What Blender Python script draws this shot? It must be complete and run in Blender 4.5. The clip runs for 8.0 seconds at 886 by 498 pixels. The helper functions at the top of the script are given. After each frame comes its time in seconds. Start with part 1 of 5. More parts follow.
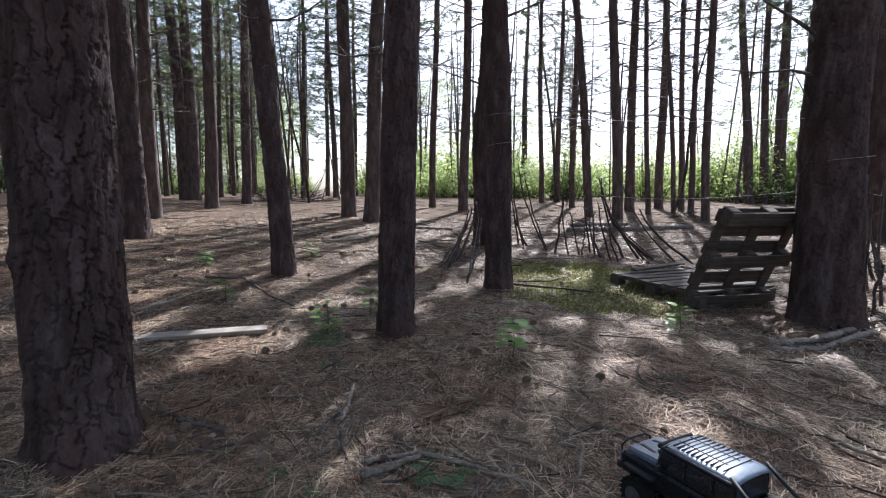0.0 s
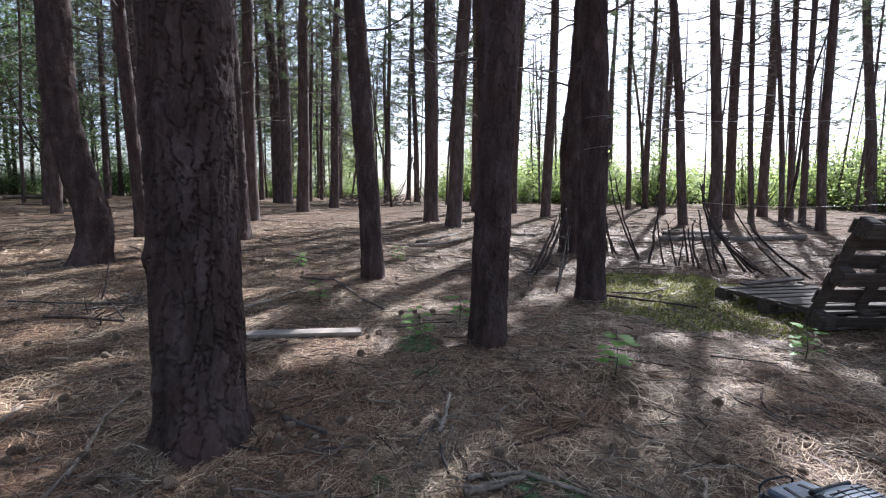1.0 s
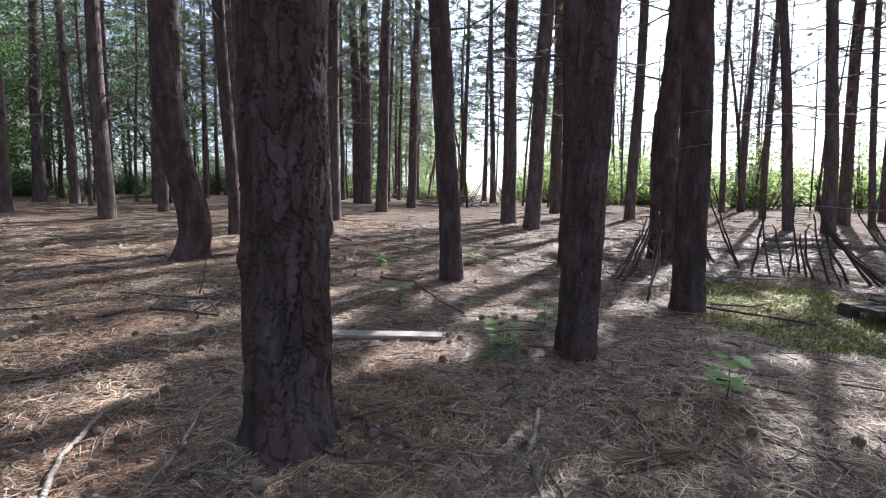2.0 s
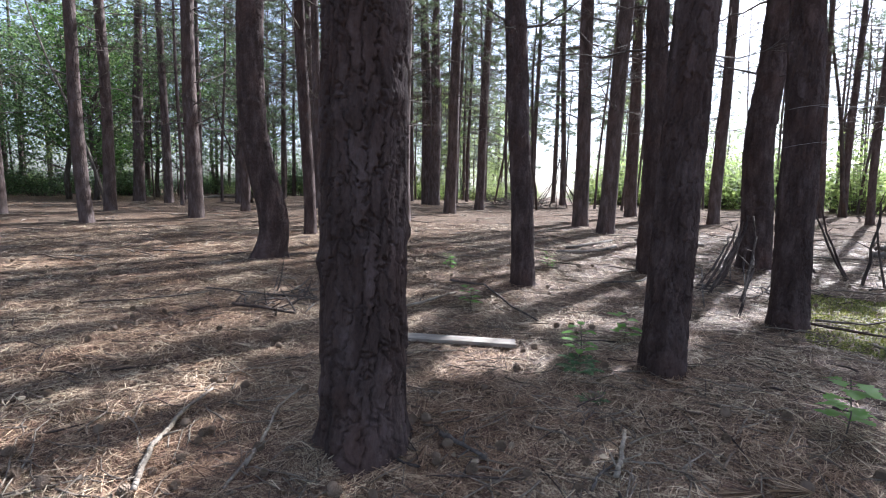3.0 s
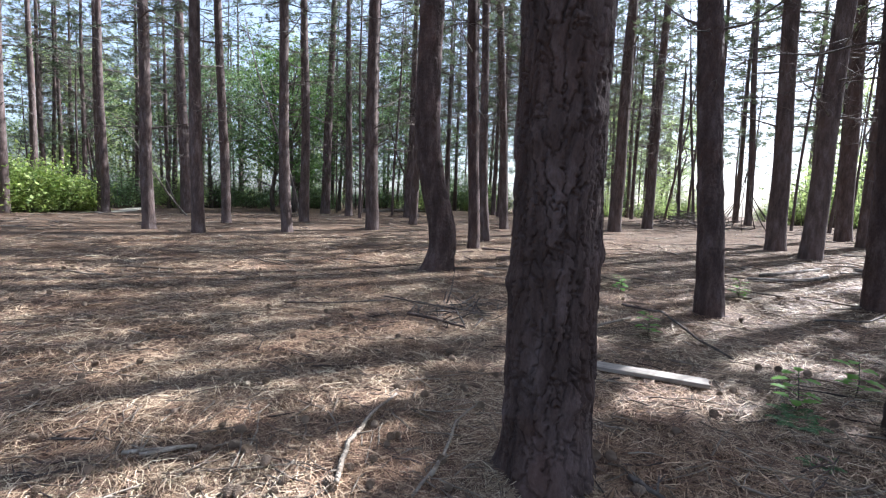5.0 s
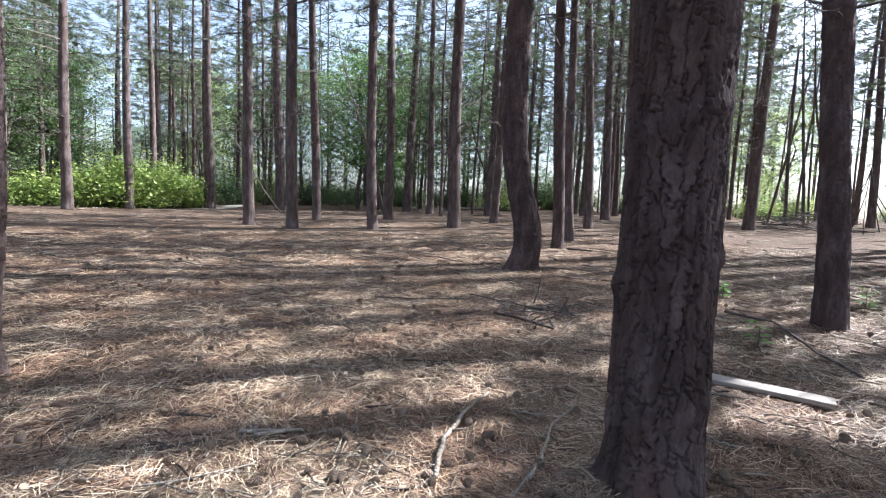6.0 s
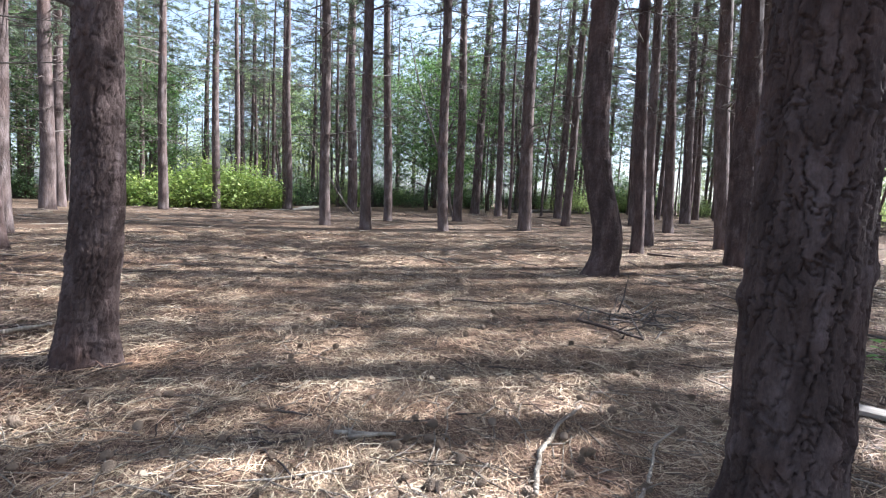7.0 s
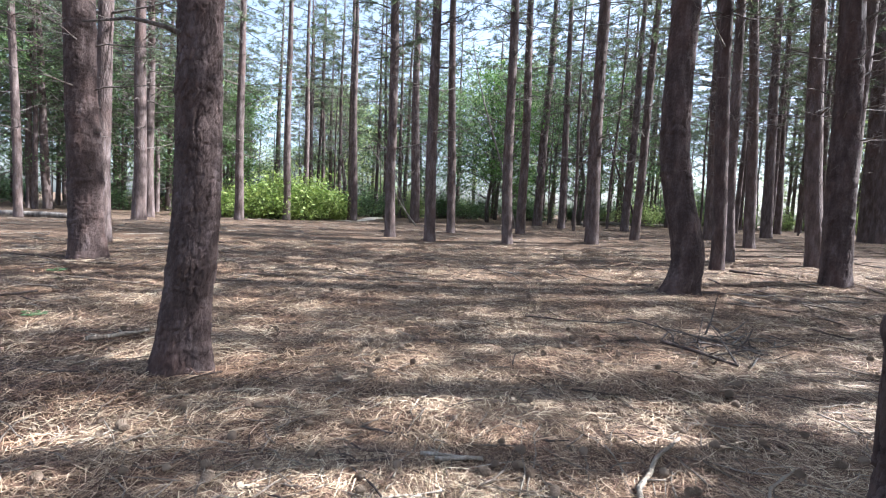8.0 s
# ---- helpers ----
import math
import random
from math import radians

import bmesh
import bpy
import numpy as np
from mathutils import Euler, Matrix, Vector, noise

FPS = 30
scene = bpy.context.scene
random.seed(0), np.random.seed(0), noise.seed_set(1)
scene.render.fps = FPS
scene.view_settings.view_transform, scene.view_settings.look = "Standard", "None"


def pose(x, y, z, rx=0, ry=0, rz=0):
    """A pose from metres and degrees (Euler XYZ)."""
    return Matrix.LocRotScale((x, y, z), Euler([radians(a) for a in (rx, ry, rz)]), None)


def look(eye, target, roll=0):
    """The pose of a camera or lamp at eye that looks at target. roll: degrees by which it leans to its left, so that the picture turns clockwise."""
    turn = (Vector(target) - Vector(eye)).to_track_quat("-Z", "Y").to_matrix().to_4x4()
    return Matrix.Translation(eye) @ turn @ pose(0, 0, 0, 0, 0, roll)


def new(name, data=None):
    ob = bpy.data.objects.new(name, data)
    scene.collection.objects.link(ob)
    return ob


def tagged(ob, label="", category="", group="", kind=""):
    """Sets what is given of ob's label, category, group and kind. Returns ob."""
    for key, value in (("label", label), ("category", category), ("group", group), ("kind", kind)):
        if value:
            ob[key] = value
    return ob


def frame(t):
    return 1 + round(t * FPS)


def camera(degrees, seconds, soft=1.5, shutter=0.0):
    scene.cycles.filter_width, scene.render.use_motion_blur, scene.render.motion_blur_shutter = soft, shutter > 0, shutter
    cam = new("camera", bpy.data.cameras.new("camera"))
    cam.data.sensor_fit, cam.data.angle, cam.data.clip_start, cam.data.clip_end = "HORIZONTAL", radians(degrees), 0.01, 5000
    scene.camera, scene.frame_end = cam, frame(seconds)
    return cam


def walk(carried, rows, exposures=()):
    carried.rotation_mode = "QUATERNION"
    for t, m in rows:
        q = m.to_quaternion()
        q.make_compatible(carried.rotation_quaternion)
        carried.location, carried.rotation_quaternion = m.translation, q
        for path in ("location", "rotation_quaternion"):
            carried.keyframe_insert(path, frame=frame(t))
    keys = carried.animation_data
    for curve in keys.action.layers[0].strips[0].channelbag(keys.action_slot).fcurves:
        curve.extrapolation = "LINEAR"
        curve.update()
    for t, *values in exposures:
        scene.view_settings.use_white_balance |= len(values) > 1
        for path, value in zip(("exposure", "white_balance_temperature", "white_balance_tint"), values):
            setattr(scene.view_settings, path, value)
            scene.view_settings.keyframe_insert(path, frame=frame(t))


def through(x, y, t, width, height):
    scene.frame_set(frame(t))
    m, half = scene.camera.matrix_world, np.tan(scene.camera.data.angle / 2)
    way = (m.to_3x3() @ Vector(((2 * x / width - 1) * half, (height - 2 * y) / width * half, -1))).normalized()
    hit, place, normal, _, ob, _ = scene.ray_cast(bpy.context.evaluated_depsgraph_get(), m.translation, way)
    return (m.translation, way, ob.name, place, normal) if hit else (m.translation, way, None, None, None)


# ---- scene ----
cam = camera(83.8, 8.0, soft=1.1)
METRES, EYE, TILT, LEAN, TURN = 1.025, 1.15, 0.0, 0.0, 0.0
ROWS = [
    (0.0, 0.0, 0.0, 0.0, 0.06, -6.6, -0.5),
    (0.5, -0.056, 0.0193, 0.0063, 3.81, -6.32, -0.6),
    (1.0, -0.1286, 0.0618, 0.0073, 8.95, -6.15, -0.81),
    (1.5, -0.1808, 0.1176, 0.0063, 13.39, -6.14, -0.92),
    (2.0, -0.2314, 0.1685, 0.0127, 17.5, -6.2, -1.06),
    (3.5, -0.3633, 0.2414, 0.0193, 29.05, -5.87, -1.49),
    (4.0, -0.4067, 0.2343, 0.0312, 33.3, -5.31, -1.61),
    (4.5, -0.443, 0.2127, 0.0337, 38.13, -4.92, -1.82),
    (6.0, -0.5509, 0.1218, 0.0272, 52.01, -5.45, -2.28),
    (6.5, -0.6149, 0.0837, 0.0253, 55.99, -5.56, -2.39),
    (7.0, -0.693, 0.0386, 0.0275, 59.53, -5.55, -2.52),
    (7.5, -0.7583, -0.0119, 0.0393, 62.99, -5.2, -2.59),
    (8.0, -0.815, -0.0641, 0.0464, 66.3, -4.55, -2.65),
]
walk(cam, [(t, pose(0, 0, EYE, TILT, LEAN, TURN) @ pose(METRES * x, METRES * y, METRES * z, 90 + pitch, roll, yaw)) for t, x, y, z, yaw, pitch, roll in ROWS],
     exposures=[(0.0, 1.46, 5600, 12), (2.0, 1.79, 5500, 12), (4.5, 1.96, 5500, 11), (8.0, 2.27, 5500, 10)])

# ---- sky and sun ----
SUN_AZ, SUN_EL = 17.5, 42.0  # degrees to the right of +y, degrees above the horizon
world = bpy.data.worlds.new("sky")
scene.world = world
world.use_nodes = True
wn = world.node_tree
sky = wn.nodes.new("ShaderNodeTexSky")
sky.sky_type, sky.sun_disc = "NISHITA", False
sky.sun_elevation, sky.sun_rotation = radians(SUN_EL), radians(SUN_AZ)
sky.dust_density, sky.air_density = 2.5, 1.0
haze = wn.nodes.new("ShaderNodeHueSaturation")  # thin white haze
haze.inputs["Saturation"].default_value = 0.65
wn.links.new(sky.outputs[0], haze.inputs["Color"])
wn.links.new(haze.outputs[0], wn.nodes["Background"].inputs[0])
wn.nodes["Background"].inputs[1].default_value = 0.085
sun = new("sun", bpy.data.lights.new("sun", "SUN"))
sun.data.energy, sun.data.angle, sun.data.color = 5.0, radians(0.53), (1.0, 0.955, 0.89)
s_dir = Vector((math.sin(radians(SUN_AZ)) * math.cos(radians(SUN_EL)), math.cos(radians(SUN_AZ)) * math.cos(radians(SUN_EL)), math.sin(radians(SUN_EL))))
sun.matrix_world = look(s_dir * 60, (0, 0, 0))


# ---- materials ----
class Nodes:
    """A small hand for node materials."""

    def __init__(self, name):
        self.m = bpy.data.materials.new(name)
        self.m.use_nodes = True
        self.t = self.m.node_tree
        self.b = self.t.nodes["Principled BSDF"]
        self.out = self.t.nodes["Material Output"]

    def node(self, kind, **inputs):
        n = self.t.nodes.new(kind)
        for k, v in inputs.items():
            self.put(n.inputs[k.replace("_", " ")], v)
        return n

    def put(self, socket, v):
        if isinstance(v, bpy.types.NodeSocket):
            self.t.links.new(v, socket)
        else:
            socket.default_value = v

    def coords(self, sx=1.0, sy=1.0, sz=1.0, world_space=False):
        if world_space:
            src = self.node("ShaderNodeNewGeometry").outputs["Position"]
        else:
            src = self.node("ShaderNodeTexCoord").outputs["Object"]
        return self.node("ShaderNodeMapping", Vector=src, Scale=(sx, sy, sz)).outputs[0]

    def noise(self, vec, scale, detail=4.0, rough=0.6):
        return self.node("ShaderNodeTexNoise", Vector=vec, Scale=scale, Detail=detail, Roughness=rough).outputs["Fac"]

    def ramp(self, fac, *stops):
        n = self.node("ShaderNodeValToRGB", Fac=fac)
        e = n.color_ramp.elements
        while len(e) < len(stops):
            e.new(0.5)
        for el, (p, c) in zip(e, stops):
            el.position, el.color = p, (*c, 1)
        return n.outputs[0]

    def mix(self, fac, a, b, kind="MIX"):
        n = self.t.nodes.new("ShaderNodeMix")
        n.data_type, n.blend_type = "RGBA", kind
        self.put(n.inputs[0], fac)
        self.put(n.inputs[6], a if isinstance(a, bpy.types.NodeSocket) else (*a, 1))
        self.put(n.inputs[7], b if isinstance(b, bpy.types.NodeSocket) else (*b, 1))
        return n.outputs[2]

    def bump(self, height, strength, distance):
        self.put(self.b.inputs["Normal"], self.node("ShaderNodeBump", Height=height, Strength=strength, Distance=distance).outputs[0])

    def done(self, colour, rough=0.85, spec=0.3, metal=0.0):
        self.put(self.b.inputs["Base Color"], colour if isinstance(colour, bpy.types.NodeSocket) else (*colour, 1))
        self.put(self.b.inputs["Roughness"], rough)
        self.b.inputs["Specular IOR Level"].default_value = spec
        self.b.inputs["Metallic"].default_value = metal
        return self.m


def bark_material(name, dark, mid, light, scale=1.0, plated=False):
    n = Nodes(name)
    v = n.coords(1, 1, 0.3)
    big = n.noise(v, 9 * scale, 5, 0.65)
    fine = n.noise(n.coords(1, 1, 0.55), 70 * scale, 4, 0.7)
    col = n.ramp(big, (0.3, dark), (0.5, mid), (0.72, light))
    col = n.mix(0.55, col, n.ramp(fine, (0.3, (0.28, 0.25, 0.24)), (0.7, (1.0, 0.98, 0.98))), "MULTIPLY")
    patch = n.noise(n.coords(1, 1, 0.6), 2.3, 3)
    col = n.mix(n.ramp(patch, (0.5, (0, 0, 0)), (0.68, (0.55, 0.55, 0.55))), col, n.mix(0.5, col, (0.13, 0.068, 0.05)))
    if plated:
        tone = n.node("ShaderNodeAttribute")
        tone.attribute_name = "plate_tone"
        col = n.mix(0.32, col, n.ramp(tone.outputs["Fac"], (0.0, (0.6, 0.55, 0.53)), (0.55, (1.0, 0.97, 0.96)), (1.0, (1.45, 1.42, 1.45))), "MULTIPLY")
    plates = n.node("ShaderNodeTexVoronoi", Vector=n.coords(1, 1, 0.35), Scale=22 * scale)
    plates.feature = "DISTANCE_TO_EDGE"
    flakes = n.noise(n.coords(1, 1, 0.22), 38 * scale, 6, 0.75)
    h = n.mix(0.5, flakes if plated else n.ramp(plates.outputs["Distance"], (0.0, (0, 0, 0)), (0.25, (1, 1, 1))), fine)
    n.bump(h, 0.9 if plated else 0.8, 0.016)
    return n.done(col, 0.9, 0.25)


def leaf_material(name, stops, through=0.45, rough=0.5):
    n = Nodes(name)
    rnd = n.node("ShaderNodeNewGeometry").outputs["Random Per Island"]
    col = n.ramp(rnd, *stops)
    n.done(col, rough, 0.35)
    tr = n.node("ShaderNodeBsdfTranslucent", Color=n.mix(1.0, col, (0.95, 1.0, 0.68), "MULTIPLY"))
    mx = n.node("ShaderNodeMixShader", Fac=through)
    n.t.links.new(n.b.outputs[0], mx.inputs[1])
    n.t.links.new(tr.outputs[0], mx.inputs[2])
    n.t.links.new(mx.outputs[0], n.out.inputs[0])
    return n.m


def litter_ground_material():
    n = Nodes("needle_litter_ground")
    v = n.coords(1, 1, 1, True)
    fib = n.noise(n.node("ShaderNodeMapping", Vector=v, Scale=(1, 0.35, 1), Rotation=(0, 0, 0.6)).outputs[0], 60, 6, 0.75)
    fib2 = n.noise(n.node("ShaderNodeMapping", Vector=v, Scale=(0.35, 1, 1), Rotation=(0, 0, 0.4)).outputs[0], 60, 6, 0.75)
    f = n.mix(0.5, fib, fib2)
    col = n.ramp(f, (0.38, (0.028, 0.018, 0.012)), (0.5, (0.125, 0.086, 0.061)), (0.64, (0.39, 0.31, 0.22)))
    tone = n.noise(v, 1.3, 4)
    col = n.mix(n.ramp(tone, (0.4, (0, 0, 0)), (0.65, (0.6, 0.6, 0.6))), col, n.mix(1.0, col, (0.8, 0.62, 0.5), "MULTIPLY"))
    lump = n.noise(v, 5.0, 5, 0.7)
    col = n.mix(0.8, col, n.ramp(lump, (0.36, (0.5, 0.46, 0.43)), (0.62, (1.1, 1.08, 1.04))), "MULTIPLY")
    n.bump(n.mix(0.35, f, lump), 1.0, 0.06)
    return n.done(col, 0.95, 0.15)


def litter_needle_material():
    n = Nodes("dry_pine_needle")
    rnd = n.node("ShaderNodeNewGeometry").outputs["Random Per Island"]
    col = n.ramp(rnd, (0.0, (0.058, 0.034, 0.023)), (0.35, (0.185, 0.113, 0.074)), (0.7, (0.40, 0.288, 0.182)), (1.0, (0.74, 0.62, 0.43)))
    tone = n.noise(n.coords(1, 1, 1, True), 1.1, 3)
    col = n.mix(n.ramp(tone, (0.42, (0, 0, 0)), (0.62, (0.75, 0.75, 0.75))), col, n.mix(1.0, col, (0.78, 0.62, 0.55), "MULTIPLY"))
    return n.done(col, 0.6, 0.35)


def wood_material(name, dark, light, scale=1.0):
    n = Nodes(name)
    g = n.noise(n.coords(0.06 * scale, 1.0 * scale, 1.0 * scale), 55, 5, 0.7)
    st = n.noise(n.coords(1, 1, 1), 6, 3)
    col = n.ramp(g, (0.3, dark), (0.7, light))
    col = n.mix(n.ramp(st, (0.45, (0, 0, 0)), (0.7, (0.6, 0.6, 0.6))), col, n.mix(1.0, col, (0.55, 0.55, 0.5), "MULTIPLY"))
    n.bump(g, 0.5, 0.004)
    return n.done(col, 0.8, 0.3)


def plain_material(name, colour, rough=0.5, spec=0.5, metal=0.0, grain=40.0):
    n = Nodes(name)
    f = n.noise(n.coords(), grain, 3)
    c2 = tuple(min(1, c * 1.5 + 0.004) for c in colour)
    return n.done(n.ramp(f, (0.35, colour), (0.75, c2)), n.ramp(f, (0.3, (rough * 0.8,) * 3), (0.8, (min(1, rough * 1.3),) * 3)), spec, metal)


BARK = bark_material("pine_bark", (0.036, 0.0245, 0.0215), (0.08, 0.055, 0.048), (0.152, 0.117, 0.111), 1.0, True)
# distance haze put into the colour: a paler copy of the bark above
BARK_HAZED = bark_material("hazed_pine_bark", (0.06, 0.043, 0.037), (0.12, 0.088, 0.078), (0.22, 0.178, 0.165))
TWIG = bark_material("dead_twig_bark", (0.06, 0.05, 0.043), (0.13, 0.11, 0.095), (0.26, 0.23, 0.2))
STICK = bark_material("bleached_stick", (0.17, 0.135, 0.10), (0.33, 0.28, 0.22), (0.5, 0.44, 0.36))
POLE = bark_material("dark_pole_bark", (0.04, 0.03, 0.026), (0.085, 0.066, 0.056), (0.16, 0.13, 0.11))
GROUND = litter_ground_material()
NEEDLE_DRY = litter_needle_material()
NEEDLE = leaf_material("pine_needle_green", ((0.0, (0.065, 0.085, 0.055)), (0.6, (0.125, 0.15, 0.095)), (1.0, (0.21, 0.23, 0.155))), 0.42)
LEAF = leaf_material("broad_leaf_green", ((0.0, (0.05, 0.085, 0.042)), (0.55, (0.105, 0.155, 0.078)), (1.0, (0.23, 0.30, 0.15))), 0.5)
# bramble leaf, its colour brightened to stand in for sunlight on the mound
LEAF_SUNNED = leaf_material("bramble_leaf", ((0.0, (0.13, 0.20, 0.05)), (0.55, (0.29, 0.37, 0.10)), (1.0, (0.50, 0.55, 0.2))), 0.45)
# paled so the leaf colour itself carries distance haze and sunlight
LEAF_HAZED = leaf_material("hazed_far_leaf", ((0.0, (0.19, 0.24, 0.11)), (0.55, (0.32, 0.38, 0.18)), (1.0, (0.5, 0.54, 0.28))), 0.72)
LEAF_SEEDLING = leaf_material("seedling_leaf", ((0.0, (0.06, 0.15, 0.02)), (0.6, (0.15, 0.29, 0.045)), (1.0, (0.52, 0.5, 0.08))), 0.45)
LEAF_VIVID = leaf_material("fresh_green_leaf", ((0.0, (0.055, 0.11, 0.035)), (0.55, (0.11, 0.195, 0.06)), (1.0, (0.22, 0.32, 0.12))), 0.5)
FERN = leaf_material("fern_frond", ((0.0, (0.09, 0.16, 0.07)), (1.0, (0.2, 0.3, 0.15))), 0.4)
MOSS = leaf_material("moss_blade", ((0.0, (0.09, 0.105, 0.02)), (0.6, (0.24, 0.245, 0.05)), (1.0, (0.52, 0.48, 0.16))), 0.3)
CONE = plain_material("pine_cone_scale", (0.17, 0.125, 0.09), 0.8, 0.2)
PALLET = wood_material("weathered_pallet_wood", (0.04, 0.031, 0.025), (0.135, 0.108, 0.088))
BOARD = wood_material("grey_bleached_board", (0.18, 0.152, 0.128), (0.38, 0.33, 0.28))
TWIG_TAN = bark_material("tan_broken_twig", (0.10, 0.075, 0.055), (0.22, 0.175, 0.135), (0.4, 0.34, 0.27))
LOG = bark_material("grey_log", (0.10, 0.085, 0.07), (0.2, 0.175, 0.15), (0.36, 0.32, 0.28))


# ---- the lie of the land ----
def gz(x, y):
    d = math.hypot(x, y)
    z = 0.025 * max(0.0, min(d, 16.0) - 2.0) + 0.1 * math.exp(-((x - 0.2) ** 2 + (y - 3.2) ** 2) / 2.4) + 0.02 * max(0.0, min(y, 28.0) - 4.0)
    near = math.exp(-(d / 14.0) ** 2)
    return z + near * (0.02 * noise.noise((x * 0.9, y * 0.9, 0.3)) + 0.014 * noise.noise((x * 3.1, y * 3.1, 1.7)))


# ---- mesh helpers ----
def mesh_of(name, verts, faces, mats, smooth=True, slots=None):
    me = bpy.data.meshes.new(name)
    me.from_pydata([tuple(v) for v in verts], [], faces)
    for m in mats:
        me.materials.append(m)
    if smooth:
        me.polygons.foreach_set("use_smooth", [True] * len(me.polygons))
    if slots is not None:
        me.polygons.foreach_set("material_index", slots)
    me.update()
    return me


def part(name, data, parent, label="", matrix=None, kind=""):
    ob = new(name, data)
    ob.parent = parent
    if matrix is not None:
        ob.matrix_basis = matrix
    return tagged(ob, label, kind=kind) if kind else tagged(ob, label)


def mesh_bm(name, bm, mat, smooth=False):
    me = bpy.data.meshes.new(name)
    bm.to_mesh(me)
    bm.free()
    me.materials.append(mat)
    if smooth:
        me.polygons.foreach_set("use_smooth", [True] * len(me.polygons))
    return me


def tube(V, Fc, pts, radii, sides=6, cap=True):
    """Adds a tapering tube along pts to the lists of vertices and faces."""
    base = len(V)
    pts = [Vector(p) for p in pts]
    for i, p in enumerate(pts):
        d = (pts[min(i + 1, len(pts) - 1)] - pts[max(i - 1, 0)]).normalized()
        a = d.cross(Vector((0.31, 0.2, 0.93) if abs(d.z) < 0.9 else (1, 0, 0))).normalized()
        b = d.cross(a)
        for k in range(sides):
            w = 2 * math.pi * k / sides
            V.append(p + (a * math.cos(w) + b * math.sin(w)) * radii[i])
    for i in range(len(pts) - 1):
        for k in range(sides):
            k2 = (k + 1) % sides
            Fc.append((base + i * sides + k, base + i * sides + k2, base + (i + 1) * sides + k2, base + (i + 1) * sides + k))
    if cap:
        Fc.append(tuple(base + k for k in reversed(range(sides))))
        Fc.append(tuple(base + (len(pts) - 1) * sides + k for k in range(sides)))


def box_bm(sx, sy, sz, bevel=0.004, off=(0, 0, 0)):
    bm = bmesh.new()
    bmesh.ops.create_cube(bm, size=1.0, matrix=Matrix.Translation(off) @ Matrix.Diagonal((sx, sy, sz, 1)))
    if bevel:
        bmesh.ops.bevel(bm, geom=bm.edges[:], offset=bevel, segments=1, affect="EDGES")
    return bm


# ---- ground ----
def build_ground():
    cx, cy = -1.2, 2.0
    nang, rings = 420, []
    r = 0.0
    while r < 900:
        r += max(0.035, r * 0.021) if r < 30 else r * 0.12
        rings.append(r)
    V, Fc = [(cx, cy, gz(cx, cy))], []
    for r in rings:
        for k in range(nang):
            a = 2 * math.pi * k / nang
            x, y = cx + r * math.cos(a), cy + r * math.sin(a)
            V.append((x, y, gz(x, y)))
    for k in range(nang):
        Fc.append((0, 1 + k, 1 + (k + 1) % nang))
    for i in range(len(rings) - 1):
        for k in range(nang):
            k2 = (k + 1) % nang
            a, b = 1 + i * nang, 1 + (i + 1) * nang
            Fc.append((a + k, b + k, b + k2, a + k2))
    ob = new("ground", mesh_of("ground", V, Fc, [GROUND]))
    tagged(ob, "woodland ground covered in brown fallen pine needles", "ground", kind="structure")


build_ground()


# ---- pines ----
def hash2(i, j, k):
    v = np.sin(i * 127.1 + j * 311.7 + k * 74.7) * 43758.5453
    return v - np.floor(v)


def bark_relief(theta, z, r, seed, width=0.055, tall=0.15, sharp=0.11):
    """Plates of bark: how far each place stands out, below 0 in the cracks."""
    n = max(6, int(round(2 * math.pi * r / width)))
    g = theta * r
    ragged = 0.10 * np.sin(z * 53 + 2.3 * np.sin(g * 45 + seed)) + 0.07 * np.sin(z * 127 + g * 65 + 1.7 * np.sin(z * 37)) + 0.03 * np.sin(g * 170 + z * 230)
    wob = 0.3 * np.sin(z * 3.1 + 2 * np.sin(theta * 2 + seed)) + 0.13 * np.sin(z * 13 + theta * 3) + ragged
    u = theta / (2 * math.pi) * n + wob
    v = z / tall + 0.25 * np.sin(g * 31 + seed) + ragged * 1.2
    iu, iv = np.floor(u), np.floor(v)
    f1 = np.full_like(u, 9.0)
    f2 = np.full_like(u, 9.0)
    own = np.zeros_like(u)
    tilt = np.zeros_like(u)
    for du in (-1, 0, 1):
        for dv in (-1, 0, 1):
            cu, cv = iu + du, iv + dv
            w = np.mod(cu, n)
            px, py = cu + 0.18 + 0.64 * hash2(w, cv, seed), cv + 0.03 + 0.94 * hash2(w, cv, seed + 7)
            # square-ended plates
            d = np.maximum(np.abs(u - px), np.abs(v - py) * 0.8) * 0.65 + np.hypot(u - px, (v - py) * 0.8) * 0.35
            closer = d < f1
            f2 = np.where(closer, f1, np.minimum(f2, d))
            h = hash2(w, cv, seed + 13)
            own = np.where(closer, h, own)
            tilt = np.where(closer, (v - py) * (h - 0.3), tilt)
            f1 = np.where(closer, d, f1)
    edge = np.clip((f2 - f1) / sharp, 0, 1)
    return edge * (0.75 + 0.55 * own - 0.35 * tilt) - 0.8, own


